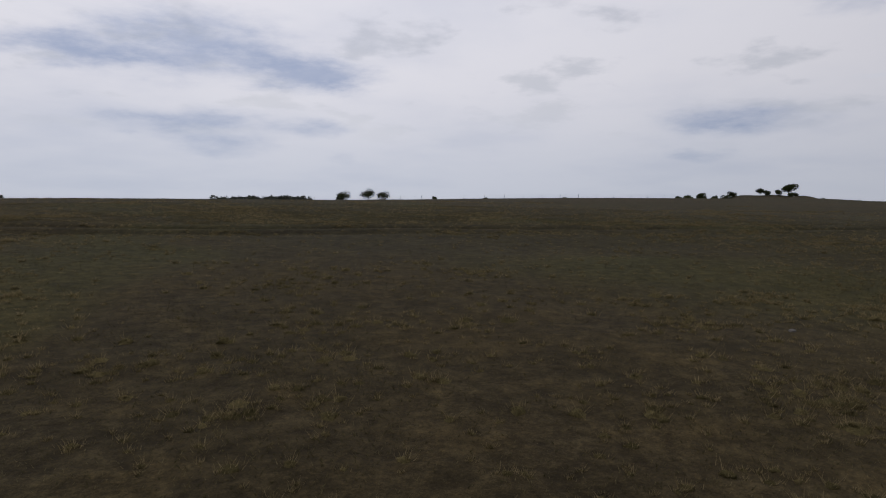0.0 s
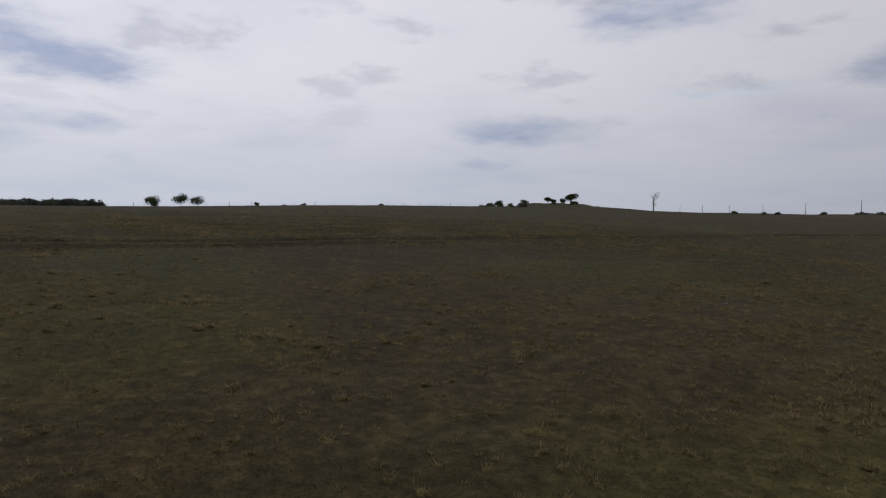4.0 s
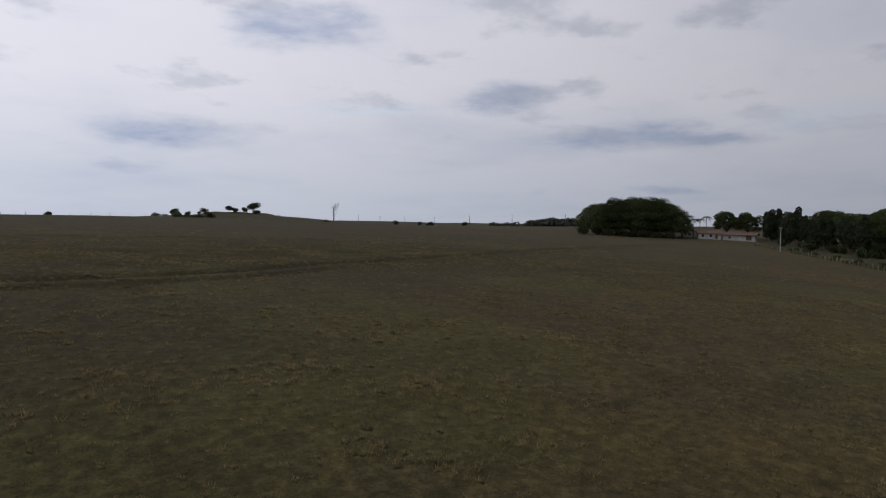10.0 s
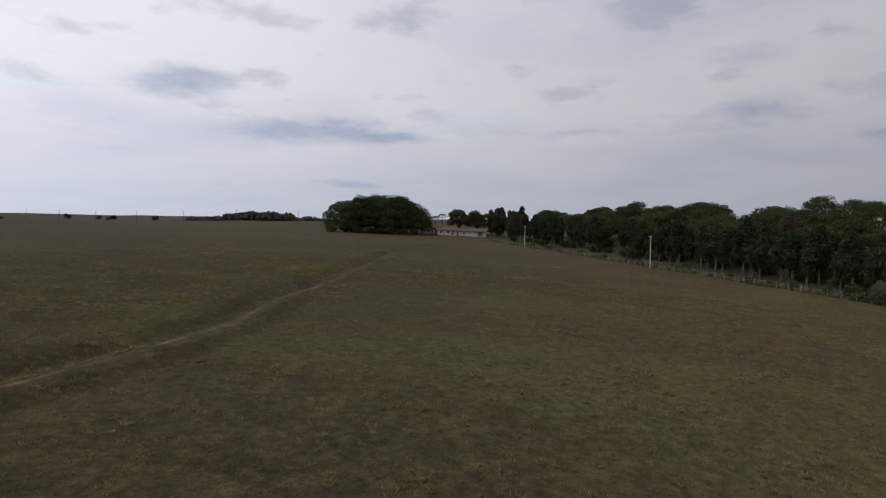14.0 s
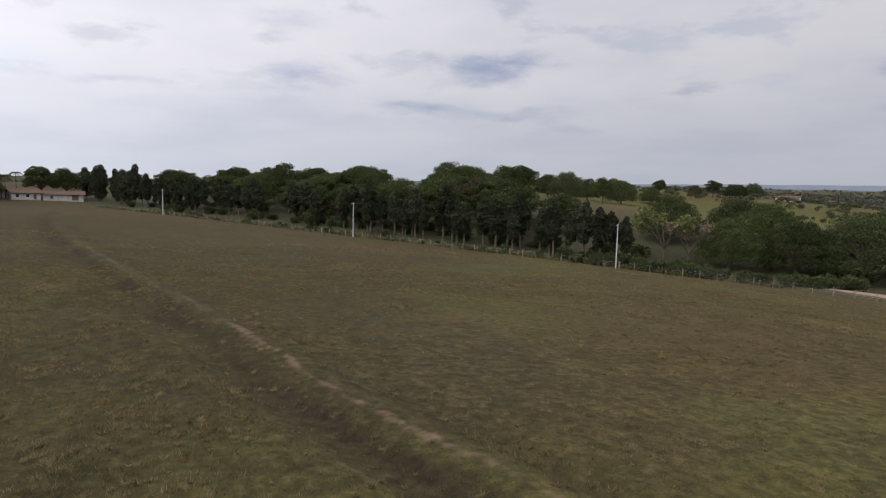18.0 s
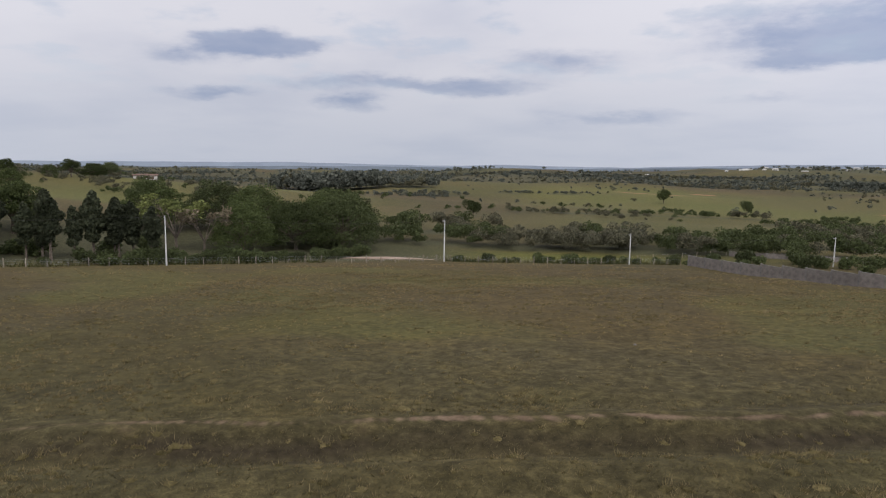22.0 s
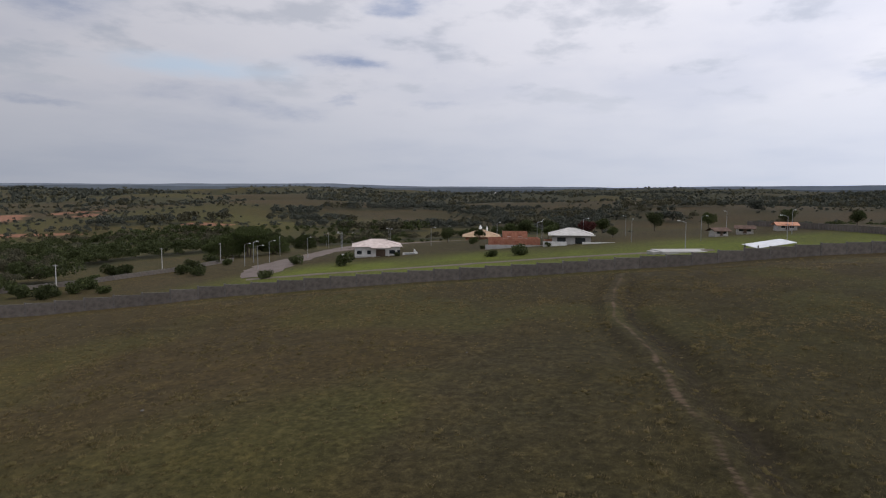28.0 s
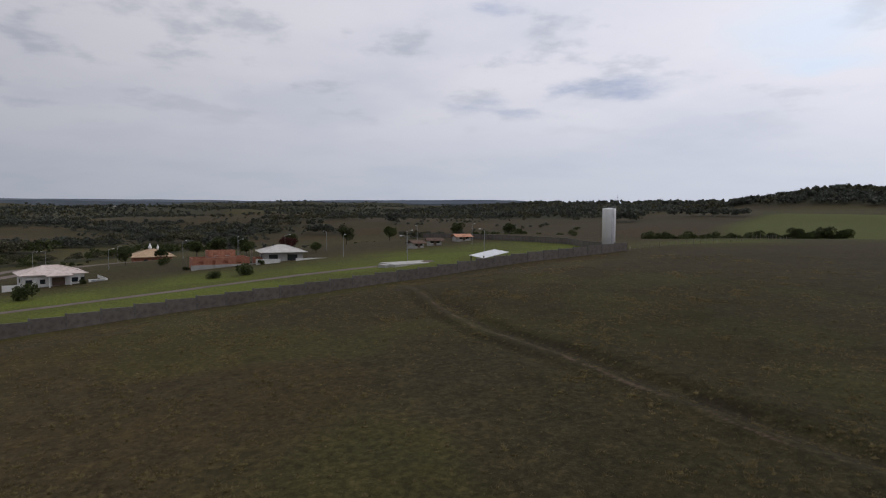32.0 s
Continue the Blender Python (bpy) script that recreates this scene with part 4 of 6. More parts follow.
def dome_tree(seed, height, radius, count, leaf, material=None):
    """A huge domed broadleaf whose foliage hangs almost to the ground."""
    rng = np.random.RandomState(seed)
    lobes, limbs = [], []
    for ring, n, zf, rf in ((0, 20, 0.26, 0.80), (1, 20, 0.48, 0.76), (2, 16, 0.68, 0.54), (3, 9, 0.82, 0.26)):
        for i in range(n):
            a = 2 * math.pi * (i + 0.4 * ring) / n + rng.uniform(-0.25, 0.25)
            r, z = radius * rf * rng.uniform(0.85, 1.1), height * zf * rng.uniform(0.92, 1.06)
            k = radius * rng.uniform(0.17, 0.31)
            lobes.append((r * math.cos(a), r * math.sin(a), z, k, k, k * 0.85))
            if ring < 3:
                limbs.append(([(0, 0, height * 0.16), (r * 0.4 * math.cos(a), r * 0.4 * math.sin(a), z * 0.75), (r * 0.95 * math.cos(a), r * 0.95 * math.sin(a), z)], [radius * 0.03, radius * 0.018, 0.05]))
    trunk = ([(0, 0, -0.4), (0.1, 0, height * 0.1), (0, 0.1, height * 0.22)], [radius * 0.075, radius * 0.055, radius * 0.045])
    return limb_mesh("trunk", trunk, limbs), leaves("crown", lobes, count, leaf, material or LEAF_BROAD, rng, 0.3)


def column_tree(seed, height, radius, count=1500, leaf=0.45, bare=0.32, material=None):
    """A narrow dark conifer of a shelter row: bare stem below, a dense rounded column above."""
    rng = np.random.RandomState(seed)
    lobes, limbs = [], []
    z0 = height * bare
    steps = 7
    for i in range(steps):
        f = i / (steps - 1)
        z = z0 + (height - z0) * (0.06 + 0.88 * f)
        k = radius * (0.30 + 0.75 * math.sin(math.pi * (0.18 + 0.76 * f))) * (0.82 + 0.36 * rng.rand())
        lobes.append((rng.uniform(-0.25, 0.25) * radius, rng.uniform(-0.25, 0.25) * radius, z, k, k, (height - z0) * 0.13))
        a = rng.uniform(0, 6.3)
        limbs.append(([(0, 0, z - 0.5), (k * 0.5 * math.cos(a), k * 0.5 * math.sin(a), z), (k * 0.9 * math.cos(a), k * 0.9 * math.sin(a), z + 0.3)], [0.06, 0.04, 0.015]))
    for i in range(4):
        a, z = rng.uniform(0, 6.3), z0 * (0.45 + 0.5 * rng.rand())
        limbs.append(([(0, 0, z), (0.5 * math.cos(a), 0.5 * math.sin(a), z + 0.15), (0.9 * math.cos(a), 0.9 * math.sin(a), z + 0.1)], [0.04, 0.025, 0.01]))
    w = 0.13 + height * 0.008
    trunk = ([(0, 0, -0.4), (0.08, 0.05, height * 0.35), (0, 0, height * 0.88)], [w * 1.25, w, 0.04])
    return limb_mesh("trunk", trunk, limbs), leaves("crown", lobes, count, leaf, material or LEAF_CONE, rng, 0.0, 0.7)


def round_tree(seed, height, radius, count=1500, leaf=0.42, material=None, bare=0.22):
    rng = np.random.RandomState(seed)
    lobes, limbs = [], []
    for i in range(8):
        a = 2 * math.pi * i / 8 + rng.uniform(-0.4, 0.4)
        r = radius * (0.25 + 0.4 * rng.rand())
        z = height * (0.45 + 0.33 * rng.rand())
        k = radius * (0.42 + 0.2 * rng.rand())
        lobes.append((r * math.cos(a), r * math.sin(a), z, k, k, k * 0.85))
        limbs.append(([(0, 0, height * bare), (r * 0.5 * math.cos(a), r * 0.5 * math.sin(a), z * 0.8), (r * math.cos(a), r * math.sin(a), z)], [0.11, 0.07, 0.02]))
    w = 0.10 + 0.012 * height
    return limb_mesh("trunk", ([(0, 0, -0.3), (0.05, 0, height * bare), (0, 0, height * 0.5)], [w * 1.4, w, w * 0.5]), limbs), leaves("crown", lobes, count, leaf, material or LEAF_BROAD, rng, 0.2)


def sparse_tree(seed, height, radius, count=420, leaf=0.35, material=None):
    """A thin open tree: the limbs fork twice and carry few leaves."""
    rng = np.random.RandomState(seed)
    limbs, tips = [], []
    for i in range(7):
        a = 2 * math.pi * i / 7 + rng.uniform(-0.4, 0.4)
        r, z = radius * (0.5 + 0.3 * rng.rand()), height * (0.6 + 0.25 * rng.rand())
        limbs.append(([(0, 0, height * 0.22), (r * 0.5 * math.cos(a), r * 0.5 * math.sin(a), height * 0.5), (r * math.cos(a), r * math.sin(a), z)], [0.14, 0.08, 0.03]))
        for j in range(4):
            b = a + rng.uniform(-0.9, 0.9)
            q = (r * math.cos(a) + radius * 0.35 * math.cos(b), r * math.sin(a) + radius * 0.35 * math.sin(b), z + height * rng.uniform(-0.02, 0.14))
            limbs.append(([(r * 0.7 * math.cos(a), r * 0.7 * math.sin(a), z * 0.88), q], [0.05, 0.015]))
            tips.append((*q, radius * 0.24, radius * 0.24, radius * 0.15))
    return limb_mesh("trunk", ([(0, 0, -0.3), (0.1, 0.05, height * 0.24)], [0.26, 0.2]), limbs), leaves("crown", tips, count, leaf, material or LEAF_LIGHT, rng, 0.3)


def shrub_mesh(seed, height, radius, count=520, leaf=0.26, material=None):
    rng = np.random.RandomState(seed)
    lobes, limbs = [], []
    for i in range(6):
        a, r = 2 * math.pi * i / 6 + rng.uniform(-0.5, 0.5), radius * (0.2 + 0.45 * rng.rand())
        k = radius * (0.38 + 0.22 * rng.rand())
        z = height * (0.35 + 0.3 * rng.rand())
        lobes.append((r * math.cos(a), r * math.sin(a), z, k, k, min(k, height * 0.42)))
        limbs.append(([(0, 0, -0.1), (r * math.cos(a) * 0.6, r * math.sin(a) * 0.6, z)], [0.04, 0.015]))
    return limb_mesh("stem", ([(0, 0, -0.2), (0, 0, height * 0.4)], [0.06, 0.03]), limbs), leaves("foliage", lobes, count, leaf, material or LEAF_SHRUB, rng, 0.2, 0.8)


def plant(kind, label, category, x, y, turn=0.0, size=1.0, group="", sink=0.1, stretch=1.0):
    m = pose(x, y, at_ground(x, y, sink), 0, 0, turn)
    ob = thing({"tree": "tree", "shrub": "shrub"}[category], label, category, m, group)
    ob.scale = (size, size, size * stretch)
    for name, me in zip(("trunk", "crown") if category == "tree" else ("stem", "foliage"), kind):
        part(name, me, ob)
    return ob


def palm_mesh(seed, height):
    """A feather palm: slender ringed stem, arching fronds of many leaflets."""
    rng = np.random.RandomState(seed)
    quads = []
    for i in range(15):
        a, rise = 2 * math.pi * i / 15 + rng.uniform(-0.2, 0.2), rng.uniform(0.1, 1.1)
        out = np.array([math.cos(a), math.sin(a), 0])
        side = np.array([-math.sin(a), math.cos(a), 0])
        for k in range(12):
            f = (k + 0.5) / 12
            c = np.array([0, 0, height]) + out * 3.0 * f + np.array([0, 0, rise * 2.2 * f - 3.0 * f * f])
            for s in (-1, 1):
                tip = c + side * s * 0.85 * math.sin(math.pi * min(1, f + 0.15)) + out * 0.25 + np.array([0, 0, -0.35])
                quads.append([c - out * 0.10, c + out * 0.10, tip + out * 0.05, tip - out * 0.05])
    trunk = ([(0, 0, -0.3), (0.1, 0.05, height * 0.5), (0, 0, height)], [0.24, 0.17, 0.13])
    return limb_mesh("trunk", trunk, []), quads_mesh("crown", np.array(quads), LEAF_BROAD)


UMBRELLA = [dome_tree(3, 18.5, 11.5, 26000, 0.27), dome_tree(5, 17.5, 10.5, 24000, 0.27)]
BROAD = [broad_tree(7, 14, 8.2, 13000, 0.235), broad_tree(8, 13, 7.6, 12500, 0.235), broad_tree(9, 15, 8.8, 14000, 0.24)]
DULL = broad_tree(10, 12.5, 7.0, 5600, 0.29, LEAF_DULL)
BUSHY = [dome_tree(21, 12.5, 8.0, 24000, 0.165), dome_tree(22, 11.5, 7.4, 22000, 0.165), dome_tree(23, 12.5, 8.2, 24000, 0.165, LEAF_SHRUB)]
ROUND = [round_tree(31, 9, 4.4, 3600, 0.27), round_tree(32, 8, 3.8, 3200, 0.26), round_tree(33, 10, 4.6, 3800, 0.27, LEAF_SHRUB)]
COLUMN = [column_tree(41, 11.0, 1.7, 3200, 0.29), column_tree(42, 10.2, 1.5, 3000, 0.28), column_tree(43, 12.0, 2.0, 3600, 0.29), column_tree(44, 9.6, 1.4, 2800, 0.28)]
PINE = [column_tree(51, 15, 3.2, 5600, 0.33, 0.12), column_tree(52, 16, 2.7, 5200, 0.33, 0.18)]
THIN = [sparse_tree(61, 9, 4.5, 1500, 0.26), sparse_tree(62, 8, 4.0, 900, 0.25, LEAF_GREY)]
SHRUB = [shrub_mesh(71, 2.4, 1.7, 1200, 0.17), shrub_mesh(72, 2.0, 1.6, 1100, 0.16), shrub_mesh(73, 1.6, 1.5, 900, 0.16)]

# the great grove of umbrella trees east of the pasture
for x, y, k, s in ((252, 103, 1, 0.92), (256, 95, 0, 1.02), (260, 87, 1, 1.12), (263, 79, 0, 1.06), (266, 72, 1, 0.92), (274, 94, 0, 1.06), (276, 82, 1, 1.1)):
    plant(UMBRELLA[k], "wide dark-green umbrella tree in a grove by the farm", "tree", x, y, 40 * k + x, s, "grove by the farm")
for i, (x, y) in enumerate(((247, 101), (246, 94), (250, 89), (251, 84), (253, 79), (256, 74), (258, 69), (243, 106), (249, 97), (255, 86))):
    plant(SHRUB[i % 3], "dark undergrowth beneath the umbrella grove", "shrub", x, y, 57 * i, 1.5 + 0.2 * (i % 3), "undergrowth beneath the grove")
plant(BROAD[1], "round green tree behind the farmhouse", "tree", 288, 52, 20, 1.02)
plant(BROAD[0], "round green tree behind the farmhouse", "tree", 290, 43, 80, 0.92)
PALM = [palm_mesh(91, 10.5), palm_mesh(92, 9.0)]
for i, (x, y) in enumerate(((272, 68), (276, 64), (280, 68), (285, 64), (282, 60))):
    plant(PALM[i % 2], "feather palm between the grove and the farmhouse", "tree", x, y, 50 * i, 1.0, "palms by the farm")
plant(THIN[0], "thin open tree between grove and farmhouse", "tree", 277, 70, 20, 1.0)
# dark conifers where the shelter belt begins
for i, (x, y) in enumerate(((297, 36), (291, 30), (284, 31), (279, 24), (272, 22), (266, 17), (260, 19))):
    plant(PINE[i % 2], "tall dark pointed conifer at the end of the shelter belt", "tree", x, y, 50 * i, 0.85 + 0.05 * (i % 3), "dark conifers")
# the shelter belt along the south fence: a front row of narrow trees, big crowns behind
rng = np.random.RandomState(5)
for i in range(66):
    x = (74 + i * 2.3 if i < 32 else 147.6 + (i - 32) * 3.6) + rng.uniform(-0.8, 0.8)
    if 172 < x < 178 or 150 < x < 152:
        continue
    y = np.interp(x, BOUND_X, BOUND_Y) - 14.5 + rng.uniform(-2.0, 2.0) - 4 * ease(90, 200, x)
    plant(COLUMN[i % 4], "narrow dark shelter-belt tree with a bare stem", "tree", x, float(y), 77 * i, float(0.80 + 0.30 * rng.rand()), "shelter belt")
for i in range(52):
    f = i / 51
    x = 104 + 150 * f + rng.uniform(-3, 3)
    y = float(np.interp(x, BOUND_X, BOUND_Y)) - 24 - rng.uniform(0, 30) - 4 * f
    plant(DULL if i % 7 == 3 else BROAD[i % 3] if i % 4 else ROUND[2], "dark-green broad tree in the belt behind the fence", "tree", x, y, 61 * i, float(0.72 + 0.30 * rng.rand()), "belt of broad trees")
# park-like trees on the rise beyond
for i, (x, y, s) in enumerate(((205, -95, 1.0), (222, -112, 1.05), (238, -125, 0.95), (190, -118, 0.9), (252, -150, 1.1), (236, -165, 1.0), (214, -160, 1.05), (268, -172, 1.05), (256, -205, 0.95), (285, -215, 1.0), (240, -215, 1.05),
                               (225, -190, 0.9), (300, -150, 1.05), (318, -178, 0.95), (338, -205, 1.0), (285, -246, 0.85), (291, -259, 0.8), (256, -251, 0.85), (290, -322, 0.6), (282, -330, 0.8), (277, -342, 0.75), (280, -352, 0.8), (282, -368, 0.85), (300, -300, 0.7), (266, -392, 0.45))):
    plant((BUSHY + BROAD[:1])[i % 4], "spreading green tree on the pasture rise", "tree", x, y, 37 * i, s, "trees on the rise")
# the swollen thicket below the fence
for i, (x, y, s) in enumerate(((66, -91, 0.85), (58, -101, 1.0), (49, -108, 1.1), (55, -113, 0.95), (52, -121, 1.15), (58, -126, 1.0), (70, -108, 1.05), (60, -135, 1.1), (82, -112, 1.0), (92, -100, 0.95))):
    plant(BUSHY[i % 3], "dense rounded green tree in the thicket", "tree", x, y, 53 * i, s, "thicket below the fence")
plant(THIN[0], "pale thin tree beside the fence", "tree", 77, -84, 10, 1.25)
plant(THIN[1], "pale leafless-looking tree beside the fence", "tree", 72, -86, 60, 1.15)
for i in range(46):
    x = 80 + i * 3.7 + rng.uniform(-1.5, 1.5)
    y = float(np.interp(x, BOUND_X, BOUND_Y)) - rng.uniform(14, 30)
    plant(SHRUB[i % 3], "tall dark undergrowth bush in the tree belt", "shrub", x, y, 31 * i, float(1.1 + 0.8 * rng.rand()), "undergrowth in the belt")
for i in range(34):
    x = 40 + i * 1.2 + rng.uniform(-1, 1)
    y = float(np.interp(x, BOUND_X, BOUND_Y)) - rng.uniform(3, 14) - (7 if x < 50 else 0)
    plant(SHRUB[i % 3], "scrubby bush in front of the thicket", "shrub", x, y, 41 * i, float(0.7 + 0.7 * rng.rand()), "scrub before the thicket")
plant(ROUND[0], "single dark tree in the valley pasture", "tree", 31, -276, 0, 1.05)
plant(ROUND[1], "single dark tree in the valley pasture", "tree", -118, -560, 0, 1.7)
plant(ROUND[2], "single dark tree in the valley pasture", "tree", -150, -440, 0, 1.0)
plant(BROAD[1], "broad dark tree by the estate road", "tree", -172, -132, 0, 0.95)
plant(BROAD[2], "broad dark tree by the estate road", "tree", -182, -140, 40, 0.9)
plant(ROUND[0], "tree beside the low walls", "tree", -166, -146, 40, 0.8)
for i, (x, y, s) in enumerate(((-166, -139, 0.75), (-178, -124, 0.7), (-190, -133, 0.8), (-186, -150, 0.8), (-198, -122, 0.65), (-206, -142, 0.75))):
    plant(BUSHY[i % 3], "dense dark tree in the clump by the estate road", "tree", x, y, 71 * i, s, "clump by the estate road")
for i, (x, y, s) in enumerate(((-108, -62, 1.6), (-116, -16, 1.5), (-82, -70, 1.3), (-128, -118, 1.5), (-96, -104, 1.4), (-60, -96, 1.2), (-52, -103, 1.3))):
    plant(SHRUB[i % 3], "small round shrub on the green verge", "shrub", x, y, 70 * i, s)
# garden trees between the estate's houses
LEAF_MAROON = leaf_material("leaf_maroon", (0.05, 0.018, 0.016), (0.11, 0.04, 0.032))
MAROON = round_tree(35, 6.0, 3.4, 3000, 0.22, LEAF_MAROON)
plant(MAROON, "round maroon-leaved garden tree behind the grey house", "tree", -178, -3, 0, 1.0)
for i, (x, y, s) in enumerate(((-214, -36, 0.75), (-203, -30, 0.7), (-194, -27, 0.75), (-186, -17, 0.6), (-208, -48, 0.6), (-196, -58, 0.6), (-222, -20, 0.8), (-170, 6, 0.5), (-200, 20, 0.7), (-230, 0, 0.8), (-215, 40, 0.8), (-190, 62, 0.6), (-181, 80, 0.6))):
    plant(ROUND[i % 3], "dark-green garden tree among the estate's houses", "tree", x, y, 43 * i, s, "estate garden trees")
for i, (x, y, s) in enumerate(((-177, -43, 1.1), (-118, -82, 1.4), (-115, -23, 1.2), (-92, -96, 1.2), (-135, -57, 0.7), (-148, -71, 0.8), (-143, -12, 0.7), (-148, -33, 0.6), (-96, -100, 1.0), (-110, -112, 1.3), (-122, -108, 1.1))):
    plant(SHRUB[i % 3], "small rounded shrub on the estate's grass", "shrub", x, y, 29 * i, s, "estate shrubs")
# scrub outside the wall's lower corner
for i, (x, y, s) in enumerate(((-42, -111, 1.4), (-44, -108, 1.0), (-40, -104, 0.8), (-53, -111, 1.5), (-57, -108, 1.2), (-55, -104, 1.1), (-60, -103, 1.3), (-66, -106, 1.4), (-72, -112, 1.5), (-90, -122, 1.5), (-94, -121, 1.6), (-80, -118, 1.2))):
    plant(SHRUB[i % 3], "dark scrub outside the wall's lower corner", "shrub", x, y, 67 * i, s, "scrub by the wall corner")
# shrubs along the fence and at the track
for i in range(34):
    x = -34 + i * 3.2 + rng.uniform(-1, 1)
    if 22 < x < 56 or 16 < x < 19:
        continue
    y = float(np.interp(x, BOUND_X, BOUND_Y)) - rng.uniform(2.5, 7)
    plant(SHRUB[i % 3], "dark scrubby bush along the fence", "shrub", x, y, 47 * i, float(0.6 + 0.6 * rng.rand()), "bushes along the fence")
for i in range(44):
    x = 60 + i * 3.6 + rng.uniform(-1.5, 1.5)
    y = float(np.interp(x, BOUND_X, BOUND_Y)) - rng.uniform(3, 10)
    plant(SHRUB[i % 3], "low scrubby bush under the shelter belt", "shrub", x, y, 31 * i, float(0.4 + 0.5 * rng.rand()), "bushes under the shelter belt")
# trees on the northern skyline
SAVANNA = [round_tree(81, 6.6, 4.6, 1500, 0.30, LEAF_SHRUB, 0.3), round_tree(82, 7.2, 4.0, 1300, 0.30, LEAF_SHRUB, 0.3)]
for x, y, k, s in ((-35, 375, 0, 1.0), (-19, 366, 1, 1.1), (-10, 376, 0, 0.95)):
    plant(SAVANNA[k], "open-crowned tree alone on the skyline", "tree", x, y, 30 * k, s, "skyline trees", sink=0.3)
plant(ROUND[0], "spreading tree on the skyline mound", "tree", 388, 590, 0, 1.75, stretch=0.8)
plant(ROUND[1], "smaller tree on the skyline mound", "tree", 366, 603, 0, 1.2, stretch=0.8)
plant(ROUND[0], "small tree beside the skyline mound", "tree", 318, 634, 0, 1.1)
for i, (x, y, s) in enumerate(((228, 461, 2.2), (238, 463, 1.8), (252, 468, 2.2), (264, 472, 1.9), (273, 330, 2.0), (283, 335, 1.2), (118, 420, 1.2), (-75, 300, 1.1), (45, 400, 1.0), (60, 415, 1.0), (430, 600, 2.4), (388, 584, 2.0), (379, 592, 1.8), (370, 597, 1.9), (360, 630, 2.4), (340, 610, 2.0), (300, 638, 2.4), (308, 634, 1.8), (320, 630, 1.6), (330, 626, 1.7), (340, 620, 1.5), (300, 700, 2.6), (396, 590, 1.2), (372, 600, 1.1), (-30, 300, 0.9), (20, 320, 0.8), (150, 300, 1.2))):
    plant(SHRUB[i % 3], "dark bush on the skyline", "shrub", x, y, 30 * i, s * 1.3, "skyline bushes")
for i, (x, y, s) in enumerate(((831, 627, 1.3), (796, 672, 1.25), (783, 685, 0.9), (756, 715, 1.2), (820, 700, 0.8))):
    plant(ROUND[i % 3], "small tree far along the pole line", "tree", x, y, 30 * i, s)

for i in range(9):
    a = radians(42.6 + 0.62 * i)
    r = 325 + rng.uniform(-8, 8)
    plant(ROUND[i % 3], "low dark tree in the clump beyond the crest", "tree", 53 - r * math.sin(a), -12 + r * math.cos(a), 50 * i, float(0.62 + 0.25 * rng.rand()), "clump beyond the crest", 0.6)
for i in range(16):
    a = radians(48.5 + 0.55 * i)
    r = 268 + rng.uniform(-8, 8)
    plant(SHRUB[i % 3], "dark bush in the hedge beyond the crest", "shrub", 53 - r * math.sin(a), -12 + r * math.cos(a), 50 * i, float(1.2 + 0.8 * rng.rand()), "hedge beyond the crest")


def dead_tree(x, y, height):
    rng = np.random.RandomState(4)
    bm = bmesh.new()
    tube(bm, [(0, 0, -0.3), (0.2, 0, height * 0.4), (0.0, 0.1, height * 0.62), (0.5, 0.2, height)], [0.9, 0.6, 0.4, 0.08], 8)
    for i in range(9):
        a, z = rng.uniform(0, 6.3), height * (0.3 + 0.5 * rng.rand())
        l = height * (0.18 + 0.2 * rng.rand())
        tube(bm, [(0.1, 0, z), (l * 0.5 * math.cos(a), l * 0.5 * math.sin(a), z + l * 0.35), (l * 0.85 * math.cos(a), l * 0.85 * math.sin(a), z + l)], [0.4, 0.25, 0.08], 6)
    ob = thing("dead_tree", "bare grey dead tree on the skyline", "tree", pose(x, y, at_ground(x, y)))
    part("trunk", (bm, MAT_DEADWOOD), ob)


dead_tree(452, 526, 21)


